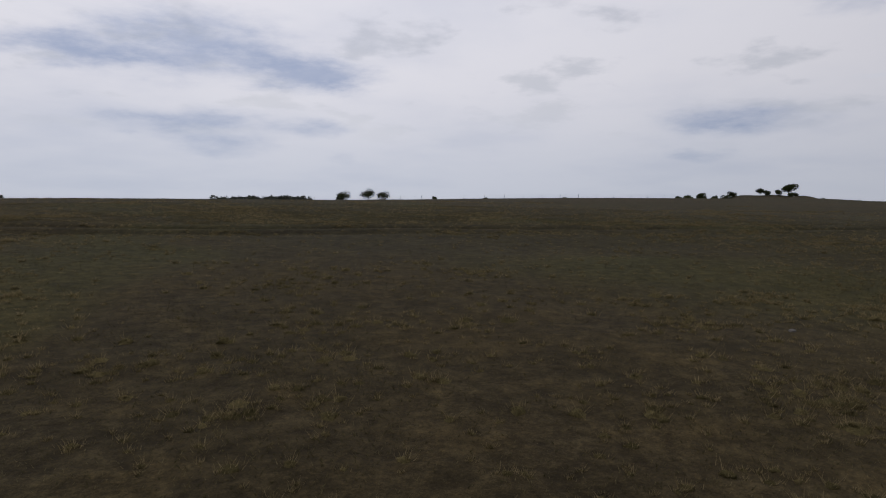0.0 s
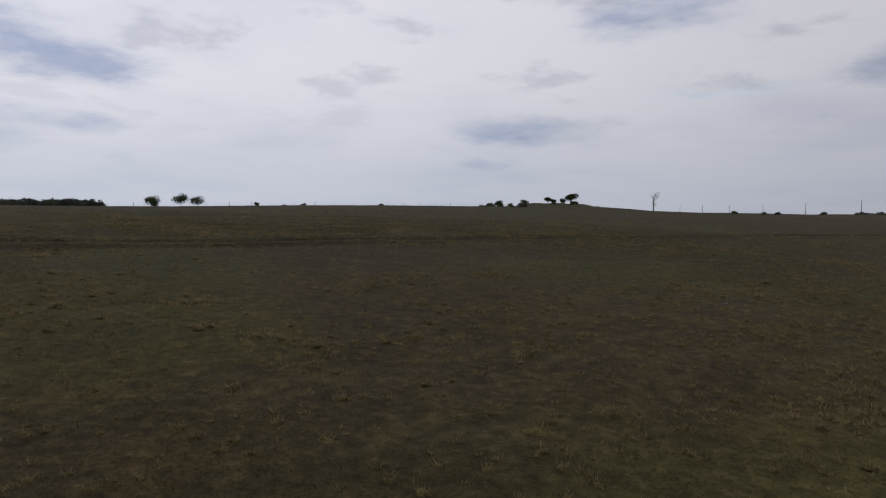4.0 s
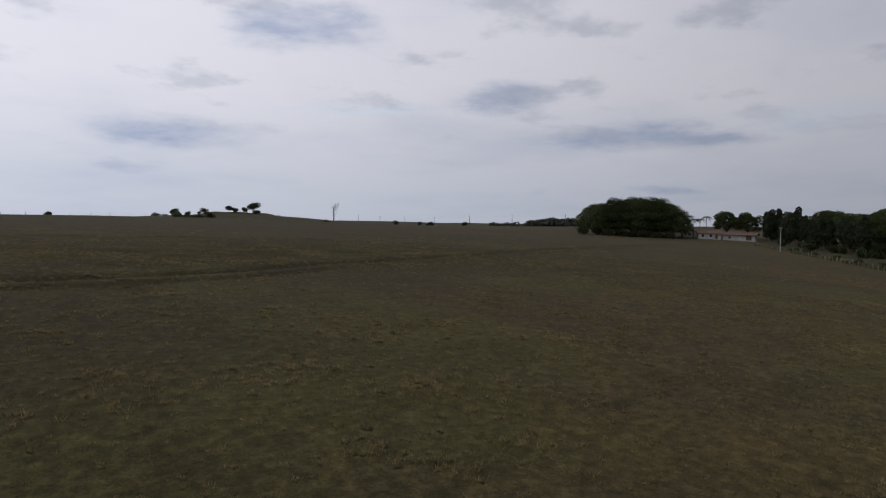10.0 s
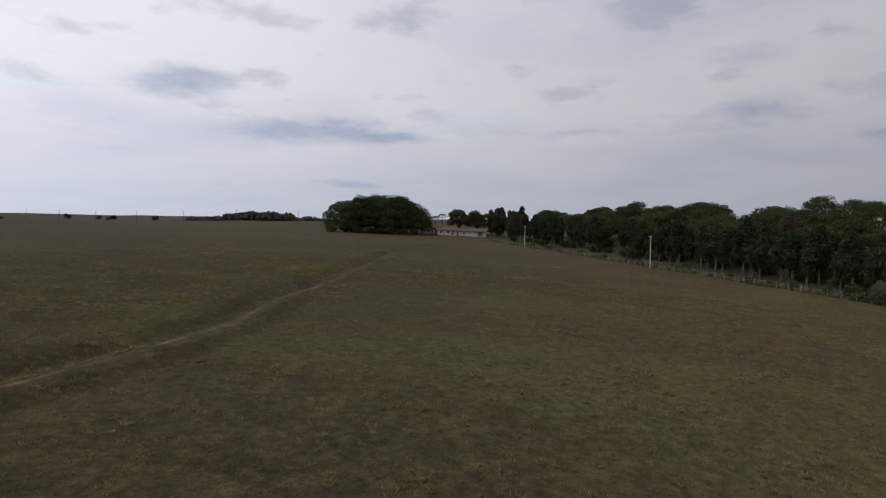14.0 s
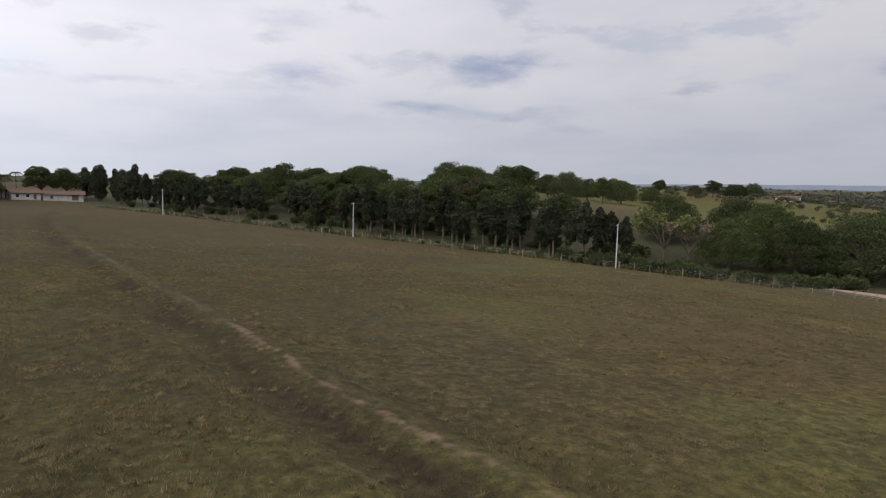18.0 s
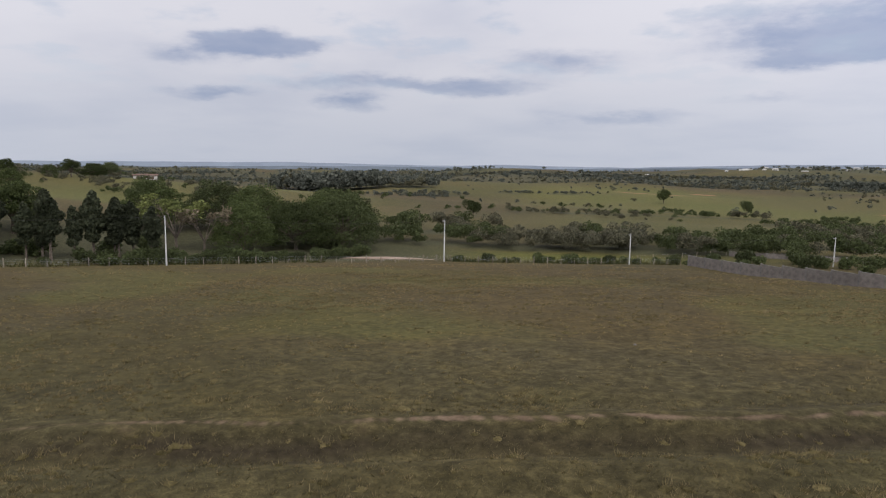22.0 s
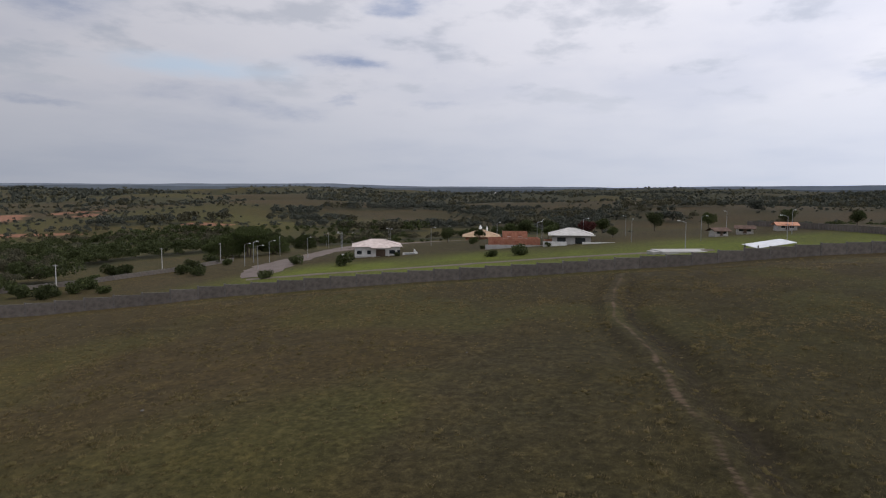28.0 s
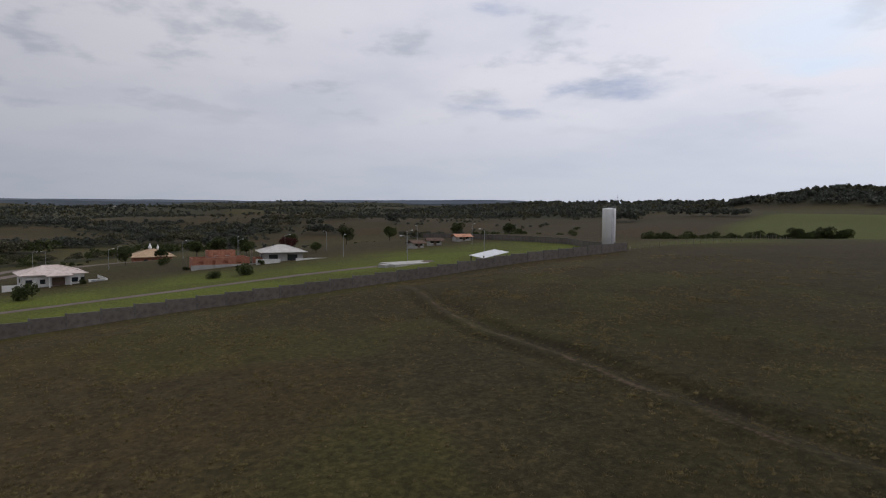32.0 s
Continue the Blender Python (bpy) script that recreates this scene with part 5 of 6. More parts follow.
def far_woods():
    """The distant woods, uncountable: low-cost crowns scattered over each wood and over the wooded slopes."""
    rng = np.random.RandomState(23)
    px, py, ph = [], [], []
    for cx, cy, rx, ry, turn, h, count in WOODS:
        a, q = rng.uniform(0, 2 * math.pi, count), np.sqrt(rng.rand(count))
        u, v = q * rx * np.cos(a), q * ry * np.sin(a)
        px.append(cx + u * math.cos(turn) - v * math.sin(turn))
        py.append(cy + u * math.sin(turn) + v * math.cos(turn))
        ph.append(h * (0.6 + 0.55 * rng.rand(count)))
    n = 52000
    a, r = rng.uniform(0, 2 * math.pi, n), 330 * np.exp(rng.rand(n) * 2.49)
    x, y = r * np.cos(a), r * np.sin(a)
    side = -y / r - 0.4 * x / r
    west = ease(-0.6, -0.9, x / r)
    ok = (fbm(x, y, 240, 51, 4) > 0.515 - 0.03 * west) & (rng.rand(n) < 0.8) & (side > -0.15 - 0.3 * west) & (r > 960 - 330 * west)
    lone = (rng.rand(n) < 0.018) & (side > -0.15)
    scrub = (fbm(x, y, 130, 63, 3) > 0.55) & (rng.rand(n) < 0.40) & (side > -0.15) & (r < 960)
    ok = ok | lone | scrub
    px.append(x[ok]), py.append(y[ok]), ph.append(np.where(r[ok] < 900, 4.2, 7) * (0.6 + 0.7 * rng.rand(ok.sum())))
    n = 26000
    a, r = rng.uniform(0, 2 * math.pi, n), 1500 + 2800 * rng.rand(n)
    x, y = r * np.cos(a), r * np.sin(a)
    ok = (fbm(x, y, 420, 57, 4) > 0.47) & (-y / r - 0.55 * x / r > -0.1)
    px.append(x[ok]), py.append(y[ok]), ph.append(12 * (0.6 + 0.7 * rng.rand(ok.sum())))
    x, y, h = np.concatenate(px), np.concatenate(py), np.concatenate(ph)
    ok = (outside(x, y) > 18) | (y > 150) | (x > 240)
    x, y, h = x[ok], y[ok], h[ok]
    z = ground_height(x, y)
    dist = np.hypot(x, y)
    corners = []
    for i in range(len(x)):
        m, f = (900, 0.034) if dist[i] < 235 else (420, 0.05) if dist[i] < 420 else (130, 0.088) if dist[i] < 900 else (40, 0.17) if dist[i] < 1700 else (16, 0.28)
        slim = 0.6 if h[i] > 16 else 1.0
        w = h[i] * (0.40 + 0.2 * rng.rand()) * slim
        # five uneven lobes make a crown
        lobes = rng.uniform(-1, 1, (5, 3)) * np.array([0.62 * w, 0.62 * w, 0.20 * h[i]]) + np.array([x[i], y[i], z[i] + h[i] * 0.55])
        sizes = rng.uniform(0.40, 0.72, 5)
        k = rng.randint(0, 5, m)
        d = unit(m, rng)
        d[:, 2] = np.abs(d[:, 2]) * 1.3 - 0.6
        c = lobes[k] + d * np.array([w, w, h[i] * 0.42]) * (sizes[k] * (0.7 + 0.4 * rng.rand(m)))[:, None]
        c[:, 2] = np.maximum(c[:, 2], z[i] + 0.1)
        nn = d + unit(m, rng) * 0.8
        nn /= np.linalg.norm(nn, axis=1, keepdims=True)
        t = np.cross(nn, unit(m, rng))
        t /= np.linalg.norm(t, axis=1, keepdims=True) + 1e-9
        b = np.cross(nn, t)
        s = h[i] * f * (0.6 + 0.8 * rng.rand(m))[:, None]
        corners.append(np.stack([c - t * s, c + b * s * 0.7, c + t * s, c - b * s * 0.7], 1))
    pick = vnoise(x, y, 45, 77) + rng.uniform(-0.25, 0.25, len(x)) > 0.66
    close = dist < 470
    # woods beyond 470 m take the leaf colour with haze in it
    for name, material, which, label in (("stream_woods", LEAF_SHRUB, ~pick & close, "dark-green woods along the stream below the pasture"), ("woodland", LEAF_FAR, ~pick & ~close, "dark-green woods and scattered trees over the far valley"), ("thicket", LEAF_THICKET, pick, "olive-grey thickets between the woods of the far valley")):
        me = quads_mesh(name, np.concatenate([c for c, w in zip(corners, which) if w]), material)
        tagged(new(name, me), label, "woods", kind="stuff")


far_woods()


# ---------- poles, fences, the wall, the water tower ----------
def concrete_pole(height, arm=1.0, lamp=False, thick=1.0, mat=None):
    bm = bmesh.new()
    tube(bm, [(0, 0, -0.8), (0, 0, height)], [0.15 * thick, 0.085 * thick], 10)
    parts = [("shaft", bm, mat or MAT_POLE)]
    if arm:
        parts.append(("crossarm", *boxed(MAT_POLE, (-arm, 0.10, height - 0.35, arm, 0.20, height - 0.22))))
        for dx in (-arm * 0.9, 0.0, arm * 0.9):
            b = bmesh.new()
            tube(b, [(dx, 0.15, height - 0.22), (dx, 0.15, height - 0.05)], [0.05, 0.035], 8)
            parts.append(("insulator", b, MAT_FRAME))
    if lamp:
        b = bmesh.new()
        tube(b, [(0, 0, height - 0.3), (0, 0.7, height + 0.15), (0, 1.5, height + 0.25)], [0.045, 0.04, 0.035], 8)
        parts.append(("bracket", b, MAT_STEEL))
        parts.append(("lamp_head", *boxed(MAT_WHITE, (-0.15, 1.35, height + 0.14, 0.15, 2.0, height + 0.30), bevel=0.05)))
    made = []
    for name, b, mat in parts:
        me = bpy.data.meshes.new(name)
        b.to_mesh(me)
        b.free()
        me.materials.append(mat)
        made.append((name, me))
    return made


def stand(name, meshes, label, category, x, y, turn, group="", lean=0.0):
    ob = thing(name, label, category, pose(x, y, at_ground(x, y, 0.05), lean, 0, turn), group)
    for n, me in meshes:
        part(n, me, ob)
    return ob


TALL, LOWER = concrete_pole(8.4, 0.55), concrete_pole(6.5, 0.55)
LINE = [(200, 10, TALL, -60), (122.6, -28.5, TALL, -60), (66, -61, TALL, -60), (22.6, -86.7, TALL, -60), (-14.9, -98.1, LOWER, -75), (-59, -107.4, LOWER, -80), (-112, -124, LOWER, -80), (-158, -136, LOWER, -80)]
for x, y, kind, turn in LINE:
    stand("utility_pole", kind, "pale grey concrete utility pole by the pasture fence", "pole", x, y, turn, "fence-side poles", 0.6)
SKY = concrete_pole(8.6, 0.9, False, 1.3, MAT_BARK)
for i, (x, y) in enumerate(((326, 161), (347, 215), (368, 269), (389, 323), (410, 377), (431, 431), (452, 485))):
    stand("utility_pole", SKY, "thin dark wooden utility pole on the eastern skyline", "pole", x, y, 20, "skyline poles")
DOUBLE = concrete_pole(10.5, 1.1)
stand("utility_pole", DOUBLE, "utility pole with wide crossarm beside the conifers", "pole", 303, 38, 70)
LAMP = concrete_pole(6.6, 0, True, 0.6, MAT_STEEL)
for i, (x, y) in enumerate(((-104, -86), (-116, -98), (-140, -90), (-160, -112), (-170, -92), (-188, -100), (-200, -84), (-208, -116), (-225, -66), (-240, -100), (-180, -60), (-190, -20), (-175, 10), (-108, 24), (-112, 46), (-165, 40), (-150, 55), (-205, -40), (-130, -104), (-128, -97), (-127, -102), (-276, -164), (-290, -158), (-305, -156), (-317, -152), (-143, 12), (-136, 30), (-176, -4), (-170, -19))):
    stand("street_lamp", LAMP, "grey estate street lamp with white head", "street lamp", x, y, 40 * i, "estate street lamps")


def wires(points, sag, name="power_line"):
    """Cables sagging from pole to pole."""
    bm = bmesh.new()
    for (x0, y0, h0), (x1, y1, h1) in zip(points, points[1:]):
        z0, z1 = at_ground(x0, y0) + h0, at_ground(x1, y1) + h1
        pts = []
        for k in range(9):
            f = k / 8
            pts.append((x0 + (x1 - x0) * f, y0 + (y1 - y0) * f, z0 + (z1 - z0) * f - sag * 4 * f * (1 - f)))
        tube(bm, pts, [0.012] * 9, 3)
    me = bpy.data.meshes.new(name)
    bm.to_mesh(me)
    bm.free()
    me.materials.append(MAT_FRAME)
    tagged(new(name, me), "thin dark overhead cables between the poles", "cable")


wires([(326, 161, 7.9), (347, 215, 7.9), (368, 269, 7.9), (389, 323, 7.9), (410, 377, 7.9)], 0.7)
wires([(x, y, 8.2 if k is TALL else 6.3) for x, y, k, _ in LINE[:6]], 0.9)


def wire_fence(name, label, xs, ys, gap, height, wire_count, seed):
    rng = np.random.RandomState(seed)
    run = np.concatenate([[0], np.cumsum(np.hypot(np.diff(xs), np.diff(ys)))])
    s = np.arange(0, run[-1], gap)
    x, y = np.interp(s, run, xs), np.interp(s, run, ys)
    fence = thing(name, label, "fence", pose(0, 0, 0))
    posts = []
    for k in range(4):
        bm = bmesh.new()
        w = 0.055 + 0.015 * k
        tube(bm, [(0, 0, -0.4), (0.02 * (k - 1), 0.02, height * 0.5), (0, 0.01 * k, height + 0.06 * k)], [w * 1.1, w, w * 0.9], 7)
        me = bpy.data.meshes.new("post")
        bm.to_mesh(me)
        bm.free()
        me.materials.append(MAT_WOOD)
        posts.append(me)
    tops = []
    for i in range(len(x)):
        z = at_ground(x[i], y[i])
        part("post", posts[i % 4], fence, "", pose(x[i], y[i], z, rng.uniform(-4, 4), rng.uniform(-4, 4), rng.uniform(0, 360)))
        tops.append((x[i], y[i], z))
    for k in range(wire_count):
        bm = bmesh.new()
        h = height * (0.3 + 0.62 * k / max(1, wire_count - 1))
        tube(bm, [(a, b, c + h) for a, b, c in tops], [0.006] * len(tops), 3)
        part("wire", (bm, MAT_STEEL), fence)
    return fence


SOUTH_X, SOUTH_Y = [-26, -15, 22.6, 66, 122.6, 200, 248], [-101.5, -99.3, -88.2, -62.8, -30.4, 8.2, 30]
wire_fence("pasture_fence", "weathered wooden post and wire fence along the pasture's edge", SOUTH_X, SOUTH_Y, 2.9, 1.25, 4, 3)
wire_fence("skyline_fence", "post and wire fence along the pasture's crest", [-160, -60, 40, 140, 240], [235, 232, 238, 262, 300], 9.0, 1.4, 2, 4)
wire_fence("north_fence", "post and wire fence running on from the wall's end", [-90.5, -99, -120, -150], [77, 100, 140, 190], 4.0, 1.25, 3, 6)
wire_fence("valley_fence", "post and wire fence round the green valley plot", [-12, -40, -75, -100], [-112, -128, -140, -150], 4.5, 1.2, 2, 8)


def boundary_wall(name, label, xs, ys, bay, height, thick):
    """A stepped wall of concrete bays between piers, each bay level and a little lower or higher than the last."""
    run = np.concatenate([[0], np.cumsum(np.hypot(np.diff(xs), np.diff(ys)))])
    n = int(run[-1] / bay)
    s = np.linspace(0, run[-1], n + 1)
    x, y = np.interp(s, run, xs), np.interp(s, run, ys)
    wall = tagged(new(name), label, "wall", kind="structure")
    for i in range(n):
        dx, dy = x[i + 1] - x[i], y[i + 1] - y[i]
        length, turn = math.hypot(dx, dy), math.degrees(math.atan2(dy, dx))
        low = min(at_ground(x[i], y[i]), at_ground(x[i + 1], y[i + 1]))
        high = max(at_ground(x[i], y[i]), at_ground(x[i + 1], y[i + 1]))
        top = (low + high) / 2 + height
        part("panel", boxed(MAT_CONCRETE, (0.14, -thick / 2, low - 0.5 - top, length - 0.14, thick / 2, -0.06), bevel=0.01), wall, "", pose(x[i], y[i], top, 0, 0, turn))
        part("coping", boxed(MAT_PIER, (0.14, -thick * 0.75, -0.06, length - 0.14, thick * 0.75, 0.0), bevel=0.01), wall, "", pose(x[i], y[i], top, 0, 0, turn))
        part("pier", boxed(MAT_PIER, (-0.14, -0.14, low - 0.5 - top, 0.14, 0.14, 0.12), bevel=0.015), wall, "", pose(x[i], y[i], top, 0, 0, turn))
    return wall


boundary_wall("wall_west", "long stepped grey concrete boundary wall with stains", WALL_X, WALL_Y, 4.6, 2.12, 0.15)
boundary_wall("wall_valley", "lower grey concrete wall round a valley plot", [-44, -75, -105, -140], [-128, -116, -112, -118], 4.0, 1.2, 0.15)
boundary_wall("wall_estate", "far grey concrete wall behind the lots", [-94, -122, -160, -205], [72, 76, 68, 52], 4.0, 1.8, 0.15)


def water_tower(x, y):
    z = at_ground(x, y, 0.2)
    ob = thing("water_tower", "tall white cylindrical water tower with weather streaks", "water tower", pose(x, y, z))
    top = 12.75 - z
    bm = bmesh.new()
    tube(bm, [(0, 0, 0), (0, 0, top - 0.25), (0, 0, top)], [1.62, 1.62, 1.60], 48)
    for f in bm.faces:
        f.smooth = len(f.verts) == 4
    part("shaft", (bm, MAT_TOWER), ob)
    for h in np.arange(1.9, top - 0.5, 2.0):
        b = bmesh.new()
        tube(b, [(0, 0, h), (0, 0, h + 0.05)], [1.645, 1.645], 48)
        part("weld_band", (b, MAT_TOWER), ob)
    b = bmesh.new()
    tube(b, [(0, 0, top), (0, 0, top + 0.06), (0, 0, top + 0.22)], [1.66, 1.66, 0.15], 48)
    part("lid", (b, MAT_TOWER), ob)
    ladder = part("ladder", boxed(MAT_STEEL, (1.72, -0.22, 0.6, 1.76, -0.18, top + 0.7), (1.72, 0.18, 0.6, 1.76, 0.22, top + 0.7)), ob)
    rung = bpy.data.meshes.new("rung")
    bm, _ = boxed(MAT_STEEL, (1.725, -0.19, -0.015, 1.755, 0.19, 0.015))
    bm.to_mesh(rung)
    bm.free()
    rung.materials.append(MAT_STEEL)
    for h in np.arange(0.9, top + 0.6, 0.35):
        part("rung", rung, ladder, "", pose(0, 0, h))
    rail = bmesh.new()
    for i in range(12):
        a = 2 * math.pi * i / 12
        tube(rail, [(1.5 * math.cos(a), 1.5 * math.sin(a), top), (1.5 * math.cos(a), 1.5 * math.sin(a), top + 0.7)], [0.02, 0.02], 5)
    ring = [(1.5 * math.cos(2 * math.pi * i / 24), 1.5 * math.sin(2 * math.pi * i / 24), top + 0.7) for i in range(25)]
    tube(rail, ring, [0.02] * 25, 5)
    part("railing", (rail, MAT_STEEL), ob)
    mast = bmesh.new()
    tube(mast, [(0.2, 0, top + 0.1), (0.2, 0, top + 1.6)], [0.03, 0.015], 6)
    part("mast", (mast, MAT_STEEL), ob)


water_tower(-90.6, 71.0)


# ---------- houses ----------
def hip_roof(w, d, z, rise, over, mat, ridge=None):
    """A hipped roof with thickness and rows of tiles; over: the eaves."""
    ridge = max(0.0, w - d) / 2 if ridge is None else ridge
    W, D = w / 2 + over, d / 2 + over
    bm = bmesh.new()
    base = [bm.verts.new(p) for p in ((-W, -D, z), (W, -D, z), (W, D, z), (-W, D, z))]
    lip = [bm.verts.new((v.co.x, v.co.y, z + 0.14)) for v in base]
    a, b = bm.verts.new((-ridge, 0, z + rise)), bm.verts.new((ridge + 0.01, 0, z + rise))
    for k in range(4):
        bm.faces.new((base[k], base[(k + 1) % 4], lip[(k + 1) % 4], lip[k]))
    bm.faces.new(base[::-1])
    bm.faces.new((lip[0], lip[1], b, a))
    bm.faces.new((lip[1], lip[2], b))
    bm.faces.new((lip[2], lip[3], a, b))
    bm.faces.new((lip[3], lip[0], a))
    return bm, mat


def gable_roof(w, d, z, rise, over, mat, slope_axis="y"):
    W, D = w / 2 + over, d / 2 + over
    bm = bmesh.new()
    t = 0.16
    pts = [(-W, -D, z), (W, -D, z), (W, 0, z + rise), (-W, 0, z + rise), (W, D, z), (-W, D, z)]
    lowv = [bm.verts.new(p) for p in pts]
    upv = [bm.verts.new((p[0], p[1], p[2] + t)) for p in pts]
    for f in ((0, 1, 2, 3), (3, 2, 4, 5)):
        bm.faces.new([upv[k] for k in f])
        bm.faces.new([lowv[k] for k in f[::-1]])
    for a, b in ((0, 1), (1, 2), (2, 4), (4, 5), (5, 3), (3, 0)):
        bm.faces.new((lowv[a], lowv[b], upv[b], upv[a]))
    return bm, mat


def tile_rows(ob, w, d, z, rise, over, mat, ridge):
    """Raised ridge caps along the hips and the ridge."""
    W, D = w / 2 + over, d / 2 + over
    for a, b in (((-W, -D, z + 0.14), (-ridge, 0, z + rise)), ((W, -D, z + 0.14), (ridge, 0, z + rise)), ((W, D, z + 0.14), (ridge, 0, z + rise)), ((-W, D, z + 0.14), (-ridge, 0, z + rise)), ((-ridge, 0, z + rise), (ridge + 0.02, 0, z + rise))):
        bm = bmesh.new()
        tube(bm, [a, b], [0.11, 0.11], 6)
        part("ridge_cap", (bm, mat), ob)


def opening(ob, x, z, w, h, side, half, door=False, glass=True):
    """A window or a door on a wall: frame, pane and sill (or leaf)."""
    turn = {"front": 0, "right": 90, "back": 180, "left": 270}[side]
    m = pose(0, 0, 0, 0, 0, turn) @ pose(x, -half, z)
    f = 0.09
    frame = boxed(MAT_FRAME if not door else MAT_DOOR, (-w / 2, -0.05, 0, -w / 2 + f, 0.06, h), (w / 2 - f, -0.05, 0, w / 2, 0.06, h), (-w / 2 + f, -0.05, h - f, w / 2 - f, 0.06, h), (-w / 2 + f, -0.05, 0, w / 2 - f, 0.06, f))
    win = part("door" if door else "window", frame, ob, "", m)
    if door:
        part("leaf", boxed(MAT_DOOR, (-w / 2 + f, -0.03, f, w / 2 - f, 0.0, h - f)), win)
    else:
        part("pane", boxed(MAT_GLASS, (-w / 2 + f, -0.02, f, w / 2 - f, 0.0, h - f)), win)
        part("sill", boxed(MAT_PLASTER, (-w / 2 - 0.06, -0.12, -0.07, w / 2 + 0.06, 0.02, 0.0)), win)
    return win


def house(name, label, x, y, turn, w, d, h, rise, wall_mat, roof_mat, windows, roof="hip", over=0.7, base=0.0):
    ob = thing(name, label, "house", pose(x, y, at_ground(x, y) + base, 0, 0, turn))
    part("wall", boxed(wall_mat, (-w / 2, -d / 2, -1.5, w / 2, d / 2, h)), ob)
    part("plinth", boxed(MAT_SLAB, (-w / 2 - 0.05, -d / 2 - 0.05, -1.5, w / 2 + 0.05, d / 2 + 0.05, 0.25)), ob)
    ridge = max(0.0, w - d) / 2
    if roof == "hip":
        part("roof", hip_roof(w, d, h, rise, over, roof_mat), ob)
        tile_rows(ob, w, d, h, rise, over, roof_mat, ridge)
    elif roof == "gable":
        part("roof", gable_roof(w, d, h, rise, over, roof_mat), ob)
        for s in (-1, 1):
            bm = bmesh.new()
            v = [bm.verts.new(p) for p in ((s * w / 2, -d / 2, h), (s * w / 2, d / 2, h), (s * w / 2, 0, h + rise * d / (d + 2 * over)))]
            bm.faces.new(v)
            bmesh.ops.solidify(bm, geom=bm.faces[:], thickness=0.12)
            part("gable", (bm, wall_mat), ob)
    for side, px, z, ww, hh, door in windows:
        opening(ob, px, z, ww, hh, side, d / 2 if side in ("front", "back") else w / 2, door)
    return ob


def face(x, y):
    """The turn that sets a house's front towards the pasture."""
    return math.degrees(math.atan2(20 - y, 53 - x)) + 90


villa = house("villa", "single-storey white villa with a pale hipped tile roof", -141, -66, face(-141, -66), 14.0, 10.5, 3.2, 2.1, MAT_PLASTER, MAT_PALE_TILE,
              [("front", -5.6, 0.9, 1.5, 1.2, False), ("front", -2.6, 0.9, 1.2, 1.2, False), ("front", 4.6, 1.0, 1.8, 1.2, False), ("front", 6.6, 1.0, 0.9, 1.2, False), ("front", 1.0, 0.1, 2.9, 2.3, True), ("right", 0, 1, 1.6, 1.2, False), ("left", 0, 1, 1.6, 1.2, False)], over=0.9)
part("porch_roof", hip_roof(5.4, 3.2, 3.0, 1.0, 0.4, MAT_PALE_TILE), villa, "", pose(1.0, -6.6, 0))
for px in (-1.4, 3.4):
    part("porch_column", boxed(MAT_PLASTER, (px - 0.15, -8.0, -1.0, px + 0.15, -7.7, 3.0)), villa)
part("garden_wall", boxed(MAT_PLASTER, (7.75, -6.6, -1.2, 12.4, -6.45, 1.5), (12.25, -6.45, -1.2, 12.4, 5, 1.5)), villa)
part("side_wall", boxed(MAT_PLASTER, (-11.5, -6.6, -1.2, -7.75, -6.45, 1.2)), villa)
part("garage_gate", boxed(MAT_STEEL, (8.4, -6.66, -0.4, 11.6, -6.61, 1.3)), villa)

tan = house("tan_house", "house with a broad tan pyramid roof and two small white turrets", -262, -59.5, face(-262, -59.5), 15.5, 13.6, 3.0, 3.2, MAT_BRICK, MAT_TAN_TILE,
            [("front", -3, 0.8, 1.6, 1.2, False), ("front", 3, 0.8, 1.6, 1.2, False), ("front", 0, 0, 1.3, 2.1, True)], over=1.6)
for px, py, s in ((-0.5, 0, 1.25), (2.8, 1.2, 0.8)):
    bm = bmesh.new()
    tube(bm, [(px, py, 4.8), (px, py, 5.9 + 0.6 * s), (px, py, 5.95 + 0.6 * s), (px, py, 6.3 + 1.0 * s), (px, py, 6.8 + 1.5 * s)], [0.5 * s, 0.5 * s, 0.75 * s, 0.45 * s, 0.06], 12)
    part("turret", (bm, MAT_WHITE), tan, "small white turret")


